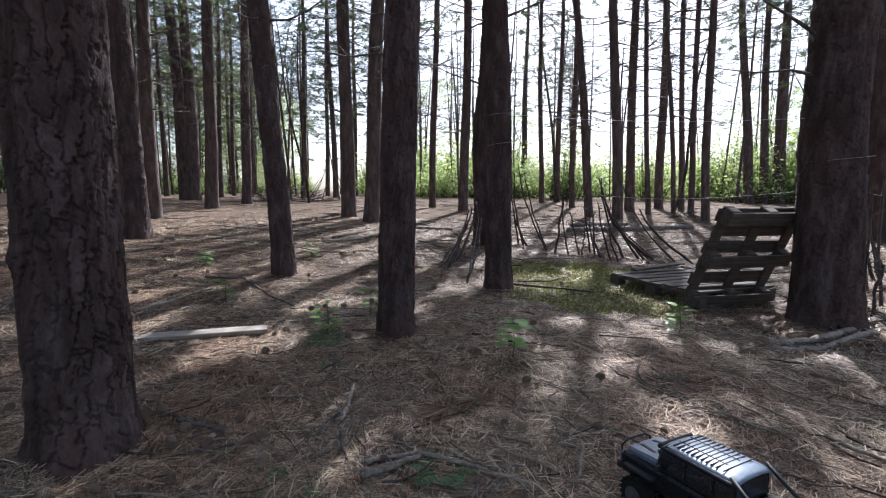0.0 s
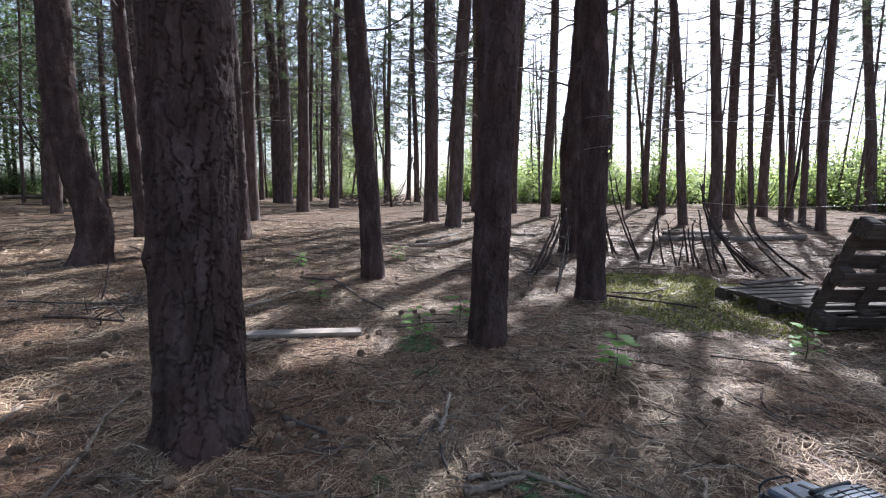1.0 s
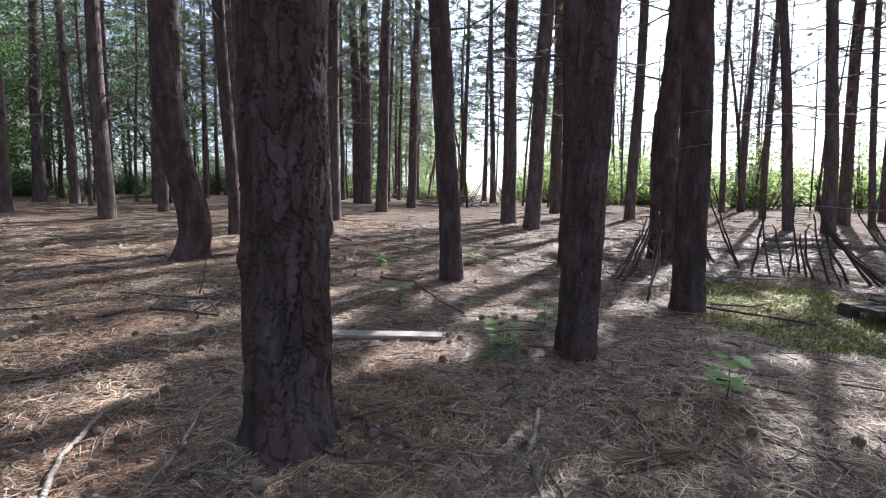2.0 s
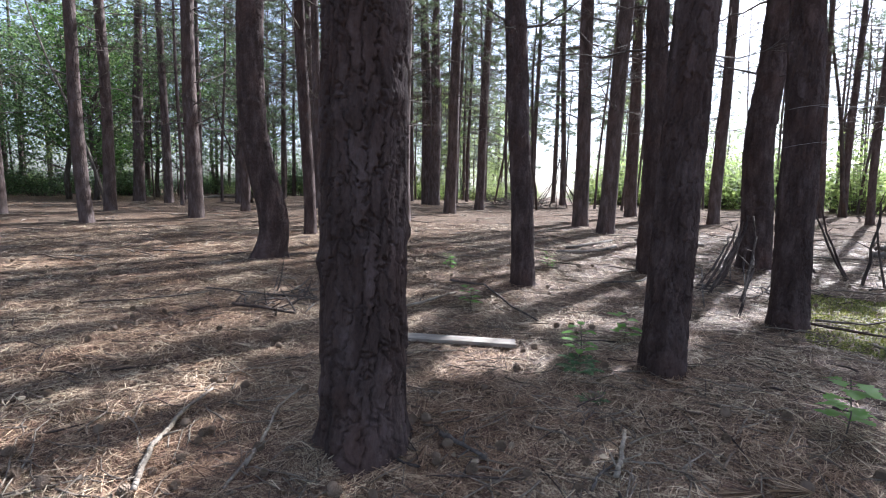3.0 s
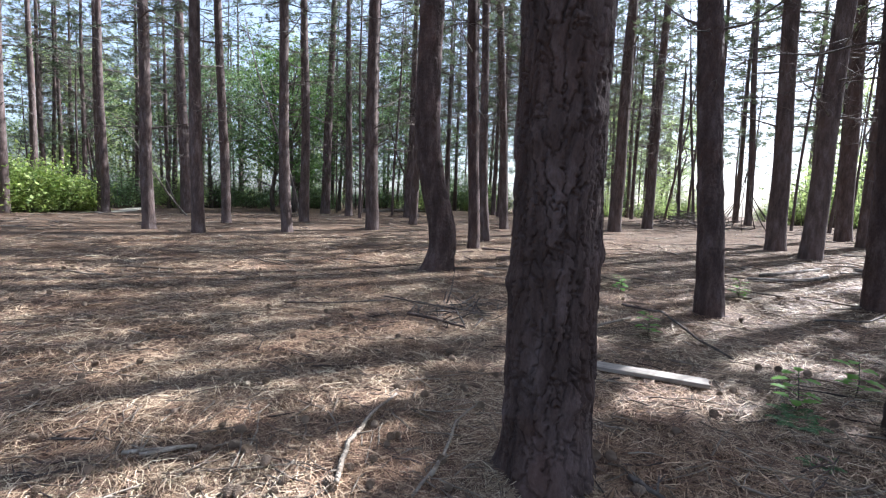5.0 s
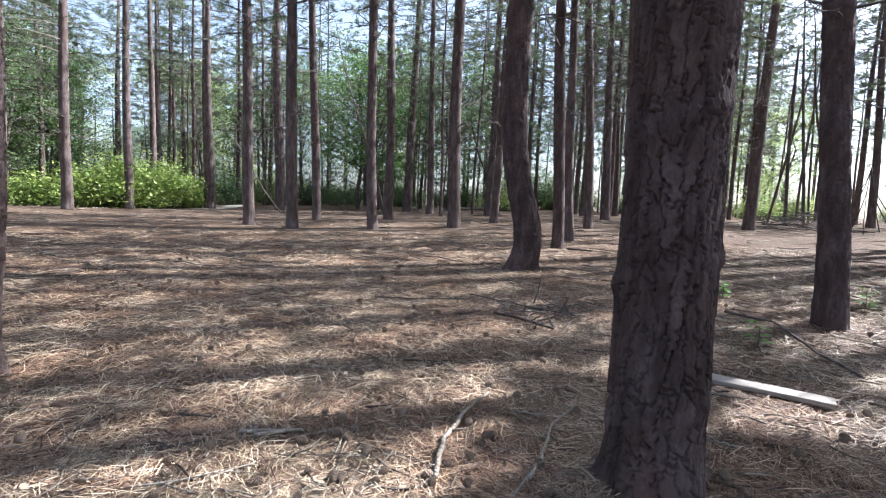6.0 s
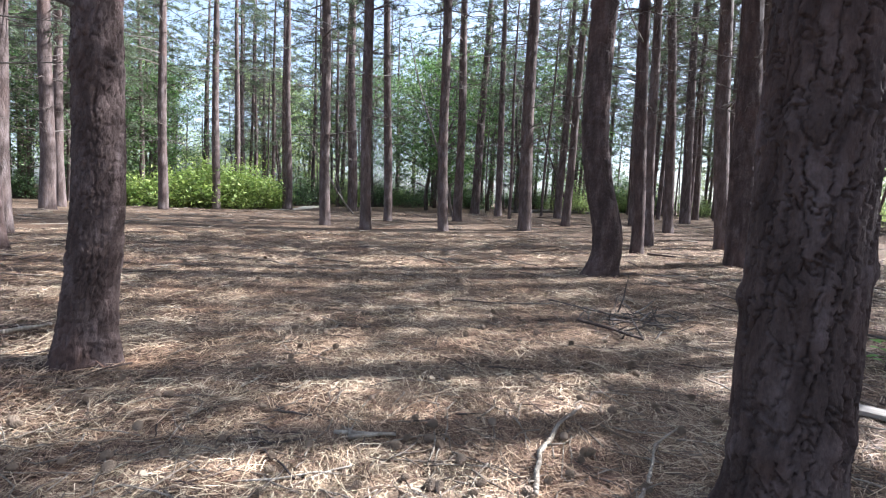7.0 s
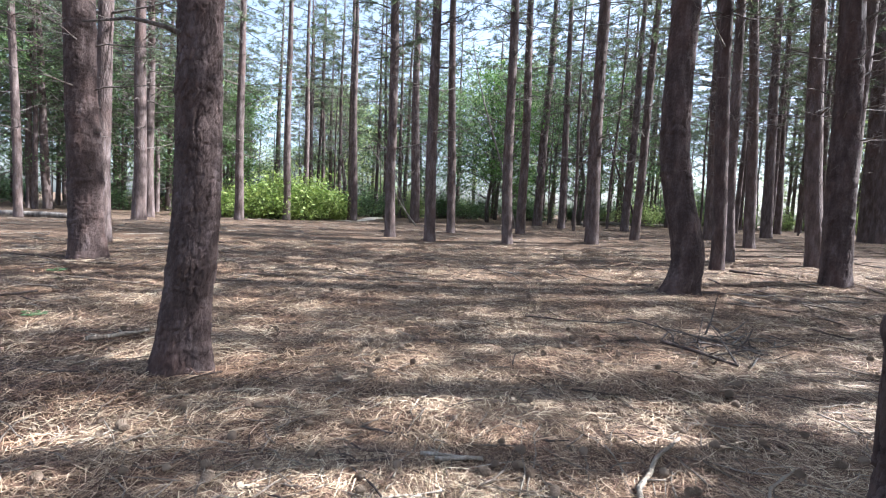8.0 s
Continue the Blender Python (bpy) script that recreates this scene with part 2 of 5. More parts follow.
def trunk_mesh(r, lean, height, sides, dense_to, dense_step, seed, depth, bend=None, flare=0.16, width=0.055, tall=0.15, reach=0.13):
    zs = list(np.arange(-0.12, dense_to, dense_step))
    z = dense_to
    while z < height:
        zs.append(z)
        z += 0.45
    zs.append(height)
    zs = np.array(zs)
    th = np.linspace(0, 2 * math.pi, sides, endpoint=False)
    T, Z = np.meshgrid(th, zs)
    zz = np.maximum(Z, 0)
    taper = np.interp(zz, [0, 1.5, 6, height], [1.04, 0.97, 0.8, 0.22])
    R = r * taper * (1 + flare * np.exp(-zz / reach) * (1 + 0.5 * np.sin(T * 3 + seed) + 0.35 * np.sin(T * 5 + 2 * seed)))
    knot = zz / 0.56 + seed * 0.21 + 0.12 * np.sin(T + seed)
    strong = 0.3 + 0.7 * hash2(np.floor(knot), seed, 3.0)
    whorl = strong * np.exp(-((np.mod(knot, 1.0) - 0.5) / 0.075) ** 2) * (1 + 0.6 * np.sin(T * 4 + 9 * np.floor(knot)))
    R = R * (1 + 0.065 * whorl + 0.03 * np.sin(T * 2 + Z * 1.3 + seed) + 0.02 * np.sin(T + Z * 3.1 + 2 * seed))
    if depth:
        rel, own = bark_relief(T, Z, r, seed, width, tall)
        rel2, _ = bark_relief(T, Z, r, seed + 31, width * 0.45, tall * 0.3)
        fade = np.clip((dense_to + 0.3 - Z) / 0.3, 0, 1)
        R = R + depth * (rel + 0.2 * rel2 + 0.04 * np.sin(Z * 190 + 5 * np.sin(T * 40)) * np.sin(T * 57 + Z * 80)) * fade
    wx = 0.02 * np.sin(Z * 0.7 + seed) * np.clip(Z, 0, 1.5)
    wy = 0.02 * np.sin(Z * 0.6 + 2.1 * seed) * np.clip(Z, 0, 1.5)
    bx, by = (0, 0) if bend is None else bend(Z)
    X = np.cos(T) * R + lean[0] * Z + wx + bx
    Y = np.sin(T) * R + lean[1] * Z + wy + by
    V = np.stack([X.ravel(), Y.ravel(), Z.ravel()], 1).tolist()
    Fc = []
    for i in range(len(zs) - 1):
        for k in range(sides):
            k2 = (k + 1) % sides
            Fc.append((i * sides + k, i * sides + k2, (i + 1) * sides + k2, (i + 1) * sides + k))
    # far stems, without relief, take the bark paled for haze
    me = mesh_of("trunk", V, Fc, [BARK if depth else BARK_HAZED])
    if depth:
        tone = me.attributes.new("plate_tone", "FLOAT", "POINT")
        tone.data.foreach_set("value", own.ravel().astype(np.float32))
    return me


def crown_mesh(seed, tufts=11, low=5.6, blade=0.008):
    """Upper boughs of a plantation pine, 6 to 16 m above its foot, thin and broken unless thickened for shade."""
    rnd = random.Random(seed)
    V, Fc, slot = [], [], []
    z = low
    while z < 15.6:
        n = rnd.choice((2, 3, 3, 4))
        a0 = rnd.random() * 6.28
        reach = 0.7 + 1.5 * math.sin(min(1.0, (15.9 - z) / 6.5) * 1.5) * (0.55 if z < 7.5 else 1.0)
        for k in range(n):
            if z < 7.5 and rnd.random() < 0.3:
                continue
            a = a0 + k * 6.28 / n + rnd.uniform(-0.4, 0.4)
            L = reach * rnd.uniform(0.55, 1.25)
            rise = rnd.uniform(-0.15, 0.35)
            pts = [Vector((math.cos(a) * s * L, math.sin(a) * s * L, z + rise * s * L - 0.22 * s * s * L + rnd.uniform(-0.03, 0.03))) for s in (0.03, 0.35, 0.7, 1.0)]
            f0 = len(Fc)
            tube(V, Fc, pts, (0.022, 0.016, 0.01, 0.004), 3, False)
            heads = []
            for q in range(rnd.randint(2, 4)):  # side shoots, each with its bunch of needles
                s = rnd.uniform(0.5, 1.0)
                p = pts[0].lerp(pts[3], s)
                e = p + Vector((rnd.gauss(0, 0.25), rnd.gauss(0, 0.25), rnd.uniform(-0.05, 0.2)))
                tube(V, Fc, (p, e), (0.008, 0.003), 3, False)
                heads.append((p, e))
            slot += [0] * (len(Fc) - f0)
            for j in range(int(tufts * L / 1.6) + 4):
                p, e = rnd.choice(heads)
                c = p.lerp(e, rnd.uniform(0.3, 1.1)) + Vector((rnd.gauss(0, 0.07), rnd.gauss(0, 0.07), rnd.gauss(0, 0.06)))
                for b in range(10):
                    d = Vector((rnd.gauss(0, 1) + math.cos(a) * 0.5, rnd.gauss(0, 1) + math.sin(a) * 0.5, rnd.gauss(0.35, 0.8))).normalized()
                    w = d.cross(Vector((rnd.gauss(0, 1), rnd.gauss(0, 1), rnd.gauss(0, 1)))).normalized() * blade
                    ln = rnd.uniform(0.09, 0.17)
                    i = len(V)
                    V += [c - w * 0.6, c + w * 0.6, c + d * ln * 0.6 + w, c + d * ln, c + d * ln * 0.6 - w]
                    Fc.append((i, i + 1, i + 2, i + 3, i + 4))
                    slot.append(1)
        z += rnd.uniform(0.38, 0.58)
    return mesh_of("crown", V, Fc, [TWIG, NEEDLE], False, slot)


def whorl_mesh(seed, reach, count):
    """One ring of bare dead branches that grow out of a trunk at one height, some broken off short."""
    rnd = random.Random(seed)
    V, Fc = [], []
    for k in range(count):
        a = k * 6.2832 / count + rnd.uniform(-0.5, 0.5)
        L = reach * rnd.choice((0.25, 0.5, 0.8, 1.0, 1.2)) * rnd.uniform(0.8, 1.2)
        out, side = Vector((math.cos(a), math.sin(a), 0)), Vector((-math.sin(a), math.cos(a), 0))
        rise, curl, swing = rnd.uniform(-0.25, 0.45), rnd.uniform(-0.3, 0.5), rnd.gauss(0, 0.2)
        pts = [out * (0.07 + s * L) + side * (swing * s * s * L) + Vector((0, 0, rise * s * L + curl * s * s * L + rnd.gauss(0, 0.02) * L)) for s in (0, 0.2, 0.4, 0.6, 0.8, 1.0)]
        r0 = 0.005 + 0.006 * L
        tube(V, Fc, pts, (r0 * 1.6, r0, r0 * 0.85, r0 * 0.65, r0 * 0.45, r0 * 0.2), 4, False)
        for q in range(int(7 * L)):
            p = pts[rnd.randint(1, 5)]
            e = (out + side * rnd.choice((-1, 1)) * rnd.uniform(0.4, 1.4) + Vector((0, 0, rnd.gauss(0.1, 0.5)))).normalized() * L * rnd.uniform(0.12, 0.4)
            tube(V, Fc, (p, p + e * 0.55, p + e + Vector((0, 0, rnd.gauss(0, 0.04)))), (r0 * 0.45, r0 * 0.32, r0 * 0.12), 3, False)
    return V, Fc


def whole_whorls_mesh(seed):
    """All the dead branches of a far stem, ring upon ring."""
    rnd = random.Random(seed)
    V, Fc = [], []
    z = 1.6
    while z < 9.5:
        v, f = whorl_mesh(rnd.random(), 0.5 + 0.12 * z, rnd.randint(2, 4))
        o = len(V)
        V += [p + Vector((0, 0, z)) for p in v]
        Fc += [tuple(i + o for i in q) for q in f]
        z += rnd.uniform(0.4, 0.7)
    return mesh_of("deadwood", V, Fc, [TWIG])


CROWNS = [crown_mesh(s) for s in (11, 12, 13, 14)]
CROWNS_LOW = [crown_mesh(s, 13, 3.4) for s in (15, 16, 17)]
# unseen crowns thickened with broad blades, added to shade the near ground
CROWNS_SHADE = [crown_mesh(s, 60, 8.6, 0.02) for s in (18, 19)]
STUBS = [mesh_of("branch_whorl", *whorl_mesh(30 + i, 0.28, 3), [TWIG]) for i in range(4)]
WHORLS = [mesh_of("branch_whorl", *whorl_mesh(40 + i, 0.75 + 0.1 * i, 3 + i % 3), [TWIG]) for i in range(8)]
FAR_WHORLS = [whole_whorls_mesh(60 + i) for i in range(5)]
tree_count = 0


def pine(x, y, r, lx=0.0, ly=0.0, detail=0, bend=None, label="", seed=None, low_crown=False, spread=1.0, flare=0.16, reach=0.13, crown=True, height=None, dead=True, width=0.055, tall=0.17, depth=0.017, crowns=None):
    global tree_count
    tree_count += 1
    k = tree_count if seed is None else seed
    rnd = random.Random(k * 7 + 1)
    H = height or rnd.uniform(15.5, 17.0)
    root = new("pine_tree")
    root.location = (x, y, gz(x, y) - 0.01)
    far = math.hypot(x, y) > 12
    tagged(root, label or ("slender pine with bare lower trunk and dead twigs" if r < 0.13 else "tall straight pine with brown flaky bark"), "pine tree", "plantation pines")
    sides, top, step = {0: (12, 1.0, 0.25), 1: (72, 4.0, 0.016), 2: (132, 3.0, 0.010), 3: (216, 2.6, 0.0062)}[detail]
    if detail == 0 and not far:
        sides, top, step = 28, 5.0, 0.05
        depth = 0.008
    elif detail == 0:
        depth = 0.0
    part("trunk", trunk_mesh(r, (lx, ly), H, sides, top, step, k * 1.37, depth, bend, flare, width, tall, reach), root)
    if crown:
        c = part("crown", rnd.choice(crowns or (CROWNS_LOW if low_crown else CROWNS)), root, "grey-green needle crown")
        c.location = (lx * 10, ly * 10, H - 16.0)
        c.rotation_euler = (0, 0, rnd.uniform(0, 6.28))
        wide = max(0.5, min(1.15, r / 0.15)) * spread
        c.scale = (wide, wide, 1)
    if dead and math.hypot(x, y) > 27:
        part("deadwood", rnd.choice(FAR_WHORLS), root, "bare dead lower branches", pose(0, 0, 0, 0, 0, rnd.uniform(0, 360)), "stuff")
    elif dead:
        z = rnd.uniform(1.3, 1.9)
        while z < min(8.5, H - 1.0):
            m = rnd.choice(STUBS if z < 2.4 else WHORLS)
            part("branch_whorl", m, root, "", Matrix.Translation((lx * z, ly * z, z)) @ pose(0, 0, 0, rnd.uniform(-6, 6), 0, rnd.uniform(0, 360)))
            z += rnd.uniform(0.42, 0.7)
    return root


def bend_s(Z):
    """The sweep of the crooked pine: a foot that kicks out and a trunk that swings back."""
    heights, swing = (0.0, 0.15, 0.4, 0.65, 1.05, 1.5, 1.95, 2.5, 3.2, 4.0, 6.0), (0.05, 0.12, 0.175, 0.15, 0.045, -0.075, -0.15, -0.175, -0.15, -0.12, -0.1)
    s = sum(np.interp(np.maximum(Z + o, 0), heights, swing) for o in (-0.18, -0.09, 0.0, 0.09, 0.18)) / 5
    return s * 0.72, s * 0.69


def bend_bulge(Z):
    """A slight belly at chest height, above which the stem leans away."""
    return -0.085 * np.exp(-((Z - 1.6) / 0.8) ** 2) - 0.02 + 0.03 * np.clip(Z - 2.2, 0, 6), 0.0 * Z


def bend_foot(Z):
    """A foot that stands a hand's width aside of the upright stem."""
    s = -0.128 * np.exp(-(np.maximum(Z, 0) / 0.85) ** 2)
    return s * 0.41, s * 0.91


pine(-1.535, 2.03, 0.181, 0.002, 0.012, 3, label="stout pine with deeply fissured plated bark, close by", seed=3, depth=0.02, width=0.06, tall=0.24, flare=0.24, reach=0.09, dead=False)
pine(-0.33, 3.50, 0.120, 0.009, 0.001, 2, label="dark pine trunk with flaky bark in shade", seed=4, dead=False)
pine(0.59, 5.15, 0.128, -0.036, 0.007, 2, label="dark pine beside the mossy patch", seed=5, dead=False)
pine(0.74, 8.38, 0.190, 0.010, -0.001, 1, bend=bend_bulge, label="leaning-post pine with poles propped against it", seed=6)
broad_pine = pine(3.20, 4.05, 0.232, -0.010, 0.008, 2, label="broad dark pine beside the upright pallet", seed=7, dead=False)
leaning_pine = pine(-4.37, -0.19, 0.138, 0.000, -0.002, 2, bend=bend_foot, label="pine with reddish scaly bark and a swollen leaning foot", seed=8, dead=False, flare=0.3, reach=0.2, width=0.04, tall=0.075, depth=0.015)
pine(-5.84, 5.71, 0.2, 0.0, 0.0, 1, bend=bend_s, flare=0.3, reach=0.12, label="crooked pine with a swept, kinked lower trunk", seed=9)
pine(-0.60, 7.35, 0.145, -0.026, -0.001, 1, seed=10)
pine(-1.88, 5.79, 0.125, -0.057, -0.015, 1, seed=11)
pine(-9.95, -1.99, 0.225, 0.003, -0.014, 1, seed=12)
pine(-5.34, 8.64, 0.190, -0.040, -0.020, 1, seed=13)


def limb(root, r, *places):
    """A bare limb of a tree, through places given in the world."""
    V, Fc = [], []
    o = Vector(root.location)
    pts = [Vector(p) - o for p in places]
    fine = [pts[i].lerp(pts[i + 1], s) for i in range(len(pts) - 1) for s in (0, 0.5)] + [pts[-1]]
    fine = [p + Vector((0, 0, 0.008 * math.sin(5 * i))) for i, p in enumerate(fine)]
    tube(V, Fc, fine, [r * (1 - 0.75 * i / (len(fine) - 1)) for i in range(len(fine))], 7)
    part("limb", mesh_of("limb", V, Fc, [TWIG]), root, "bare dark curved dead limb")


limb(broad_pine, 0.018, (3.06, 4.07, 2.03), (2.94, 4.07, 2.10), (2.82, 4.16, 2.15), (2.64, 4.31, 2.18), (2.38, 4.51, 2.25))
limb(broad_pine, 0.024, (3.04, 4.08, 2.34), (2.92, 4.08, 2.43), (2.76, 4.21, 2.61), (2.60, 4.33, 2.80))
limb(broad_pine, 0.012, (3.04, 4.08, 1.80), (2.93, 4.08, 1.90), (2.84, 4.15, 2.12))
limb(leaning_pine, 0.02, (-4.36, -0.26, 2.19), (-4.26, -0.40, 2.20), (-4.25, -0.58, 2.20), (-4.24, -0.80, 2.15))

pine(-6.95, 11.92, 0.162, -0.005, -0.003)
pine(-10.79, 21.52, 0.267, -0.006, -0.003)
pine(-7.16, 15.30, 0.190, 0.021, 0.010)
pine(-7.28, 18.37, 0.176, 0.020, 0.008)
pine(-11.23, 25.09, 0.114, 0.019, 0.008)
pine(-29.06, 55.17, 0.281, 0.018, 0.009)
pine(-5.74, 26.58, 0.150, -0.034, -0.007)
pine(-2.53, 13.22, 0.186, -0.012, -0.002)
pine(-1.74, 11.91, 0.181, 0.040, 0.006)
pine(-0.38, 17.05, 0.116, 0.013, 0.000)
pine(0.62, 15.34, 0.147, 0.008, -0.000, spread=0.6)
pine(5.14, 32.22, 0.200, 0.001, -0.000)
pine(4.26, 21.57, 0.110, -0.033, 0.007)
pine(5.25, 23.01, 0.130, -0.001, 0.000)
# crowns of these three are sized to throw shade on the foreground
pine(4.63, 17.87, 0.101, -0.011, 0.003, spread=1.45, crowns=CROWNS_SHADE)
pine(4.04, 13.68, 0.116, -0.095, 0.028, spread=1.5, crowns=CROWNS_SHADE)
pine(4.65, 13.21, 0.135, -0.055, 0.019, spread=0.9, crowns=CROWNS_SHADE)
pine(5.91, 15.76, 0.143, -0.017, 0.007, spread=0.5)
pine(6.00, 14.49, 0.074, -0.057, 0.024, crown=False)
pine(7.68, 17.69, 0.150, -0.015, 0.007, spread=0.55)
pine(6.32, 13.57, 0.062, -0.077, 0.036, crown=False)
pine(7.66, 15.96, 0.091, -0.041, 0.020, crown=False)
pine(7.24, 14.49, 0.082, -0.021, 0.011, crown=False)
pine(6.58, 12.41, 0.099, -0.027, 0.014, crown=False)
pine(14.19, 23.06, 0.209, -0.078, 0.048)
pine(14.95, 23.22, 0.184, -0.039, 0.025)
pine(15.72, 23.38, 0.264, -0.021, 0.014)
pine(7.77, 8.81, 0.238, -0.041, 0.036)
pine(-1.64, 17.46, 0.195, -0.025, -0.002)
pine(-1.11, 15.54, 0.156, 0.004, 0.000)
pine(-26.52, 6.10, 0.176, -0.003, -0.015, crown=False)
pine(-12.34, -2.27, 0.153, -0.003, 0.016)
pine(-20.94, -2.84, 0.215, -0.002, 0.017)
pine(-23.89, -2.86, 0.170, -0.001, 0.007)
pine(-20.40, -6.01, 0.123, 0.002, -0.007)
pine(-30.89, -8.03, 0.193, 0.007, -0.028)
pine(-51.87, -8.80, 0.294, -0.001, 0.005)
pine(-23.87, 0.48, 0.181, 0.000, 0.004)
pine(-43.92, 3.71, 0.233, 0.002, 0.022)
pine(-25.76, 2.64, 0.176, -0.000, -0.001)
pine(-31.64, 4.36, 0.170, -0.000, -0.003, crown=False)
pine(-27.83, 6.24, 0.170, -0.003, -0.013, crown=False)
pine(-14.69, 4.36, 0.148, -0.006, -0.018)
pine(-25.00, 8.94, 0.248, -0.008, -0.022, crown=False)
pine(-13.30, 5.05, 0.153, -0.005, -0.013)
pine(-16.36, 7.07, 0.145, -0.014, -0.030)
pine(-12.43, 6.97, 0.137, -0.014, -0.022)
pine(-15.81, 9.54, 0.160, -0.003, -0.005)
pine(-23.19, 15.31, 0.242, 0.015, 0.021, spread=0.6)
pine(-20.23, 14.68, 0.175, -0.011, -0.014)
pine(-11.84, 9.36, 0.188, -0.009, -0.011)
pine(-18.09, 16.57, 0.179, 0.014, 0.015)
pine(-13.03, 12.13, 0.137, 0.020, 0.020)
pine(-12.95, 15.47, 0.158, -0.026, -0.020)
pine(-7.16, 8.35, 0.120, -0.031, -0.023)
pine(-7.91, 9.71, 0.107, -0.038, -0.027)
pine(-9.86, 13.15, 0.139, -0.048, -0.033)
pine(-13.74, 19.78, 0.202, -0.027, -0.018)
pine(-16.34, 24.60, 0.165, -0.028, -0.018)
pine(-6.79, 10.65, 0.155, -0.060, -0.033)
pine(-11.38, 22.05, 0.294, -0.031, -0.015)

# unseen pines, added beside and behind the camera to dim the ambient light
for i, (x, y) in enumerate(((-9, -9), (-4, -6), (1, -5), (5, -7), (9, -3), (10, 3), (-1, -10), (-14, -12), (6, -13), (13, -8), (15, 1), (-7, -15), (2, -18), (18, -14))):
    pine(x, y, 0.17, seed=200 + i)


# ---- far woodland: stems, broadleaved trees and bushes ----
def far_pines():
    rnd = random.Random(77)
    placed = 0
    while placed < 165:
        yaw = rnd.uniform(-48, 118) if placed < 120 else rnd.uniform(20, 118)
        d = rnd.uniform(27, 62) if placed < 120 else rnd.uniform(30, 48)
        if -42 < yaw < 2 and (d < 36 or rnd.random() < 0.75):
            continue
        if 56 < yaw < 92 and d < 34 or 82 < yaw < 87:
            continue
        a = radians(yaw)
        pine(-math.sin(a) * d, math.cos(a) * d, rnd.uniform(0.09, 0.17), rnd.gauss(0, 0.015), rnd.gauss(0, 0.015), seed=300 + placed, label="distant slim pine stem in the woodland", low_crown=rnd.random() < 0.75, spread=1.3)
        placed += 1


def leaf_cloud(rnd, V, Fc, slot, centre, spread, count, size, s):
    for _ in range(count):
        c = Vector(centre) + Vector((rnd.gauss(0, spread[0]), rnd.gauss(0, spread[1]), rnd.gauss(0, spread[2])))
        a = Vector((rnd.gauss(0, 1), rnd.gauss(0, 1), rnd.gauss(0, 0.6))).normalized()
        b = a.cross(Vector((rnd.gauss(0, 0.5), rnd.gauss(0, 0.5), 1))).normalized()
        h = size * rnd.uniform(0.6, 1.3)
        i = len(V)
        V += [c - a * h, c + b * h * 0.45 - a * h * 0.2, c + a * h + b * 0.1 * h, c - b * h * 0.5 - a * h * 0.1]
        Fc.append((i, i + 1, i + 2, i + 3))
        slot.append(s)


def bush_mesh(seed, leaf, wide, tall, clumps, per, size):
    rnd = random.Random(seed)
    V, Fc, slot = [], [], []
    for _ in range(clumps):
        a, q = rnd.random() * 6.28, rnd.random() ** 0.6
        top = tall * (0.25 + 0.75 * rnd.random()) * (1 - 0.45 * q * q)
        x, y = math.cos(a) * wide * q, math.sin(a) * wide * q
        f0 = len(Fc)
        tube(V, Fc, ((x * 0.4, y * 0.4, -0.1), (x * 0.75, y * 0.75, top * 0.55), (x, y, top)), (0.016, 0.01, 0.004), 3, False)
        slot += [0] * (len(Fc) - f0)
        for k in range(3):
            s = rnd.uniform(0.35, 1.0)
            leaf_cloud(rnd, V, Fc, slot, (x * (0.5 + 0.5 * s), y * (0.5 + 0.5 * s), top * s), (0.28, 0.28, 0.2), per // 3, size, 1)
    return mesh_of("bush", V, Fc, [TWIG, leaf], False, slot)


def broadleaf_meshes(seed, leaf, H, spread, clumps, per, size):
    rnd = random.Random(seed)
    V, Fc = [], []
    trunk_pts = [(rnd.gauss(0, 0.05) * z, rnd.gauss(0, 0.05) * z, z) for z in (-0.1, 1.0, 2.5, 4.2, 6.0, H * 0.8)]
    tube(V, Fc, trunk_pts, (0.15, 0.125, 0.11, 0.09, 0.065, 0.02), 8)
    ends = []
    for _ in range(clumps):
        z = rnd.uniform(0.12, 0.85) * H
        a = rnd.random() * 6.28
        L = spread * math.sin(min(1.0, 0.25 + (1 - z / H)) * 2.2) * rnd.uniform(0.4, 1.1)
        e = Vector((math.cos(a) * L, math.sin(a) * L, z + rnd.uniform(0.1, 1.2)))
        tube(V, Fc, ((0, 0, z * 0.85), tuple(e * 0.5 + Vector((0, 0, z * 0.45))), tuple(e)), (0.035, 0.022, 0.006), 4, False)
        ends.append(e)
    wood = mesh_of("trunk", V, Fc, [TWIG])
    V, Fc, slot = [], [], []
    for e in ends:
        leaf_cloud(rnd, V, Fc, slot, e, (0.5, 0.5, 0.3), per, size, 0)
        leaf_cloud(rnd, V, Fc, slot, e * 0.7 + Vector((0, 0, e.z * 0.3)), (0.4, 0.4, 0.25), per // 2, size, 0)
    return wood, mesh_of("crown", V, Fc, [leaf], False)


BUSHES = [bush_mesh(s, LEAF_HAZED, 1.5, 2.6, 60, 54, 0.068) for s in (41, 42, 43)]
BUSHES_GREEN = [bush_mesh(s, LEAF, 1.6, 2.4, 60, 54, 0.07) for s in (44, 45)]
BRAMBLE = [bush_mesh(s, LEAF_SUNNED, 1.9, 2.1, 130, 66, 0.075) for s in (46, 47)]
BROAD = [broadleaf_meshes(s, LEAF, 10.5, 3.2, 46, 110, 0.085) for s in (51, 52, 53)]
BROAD_VIVID = [broadleaf_meshes(58, LEAF_VIVID, 10.5, 2.6, 50, 120, 0.085)]
BROAD_HAZED = [broadleaf_meshes(s, LEAF_HAZED, 11.5, 3.4, 46, 80, 0.095) for s in (54, 55)]


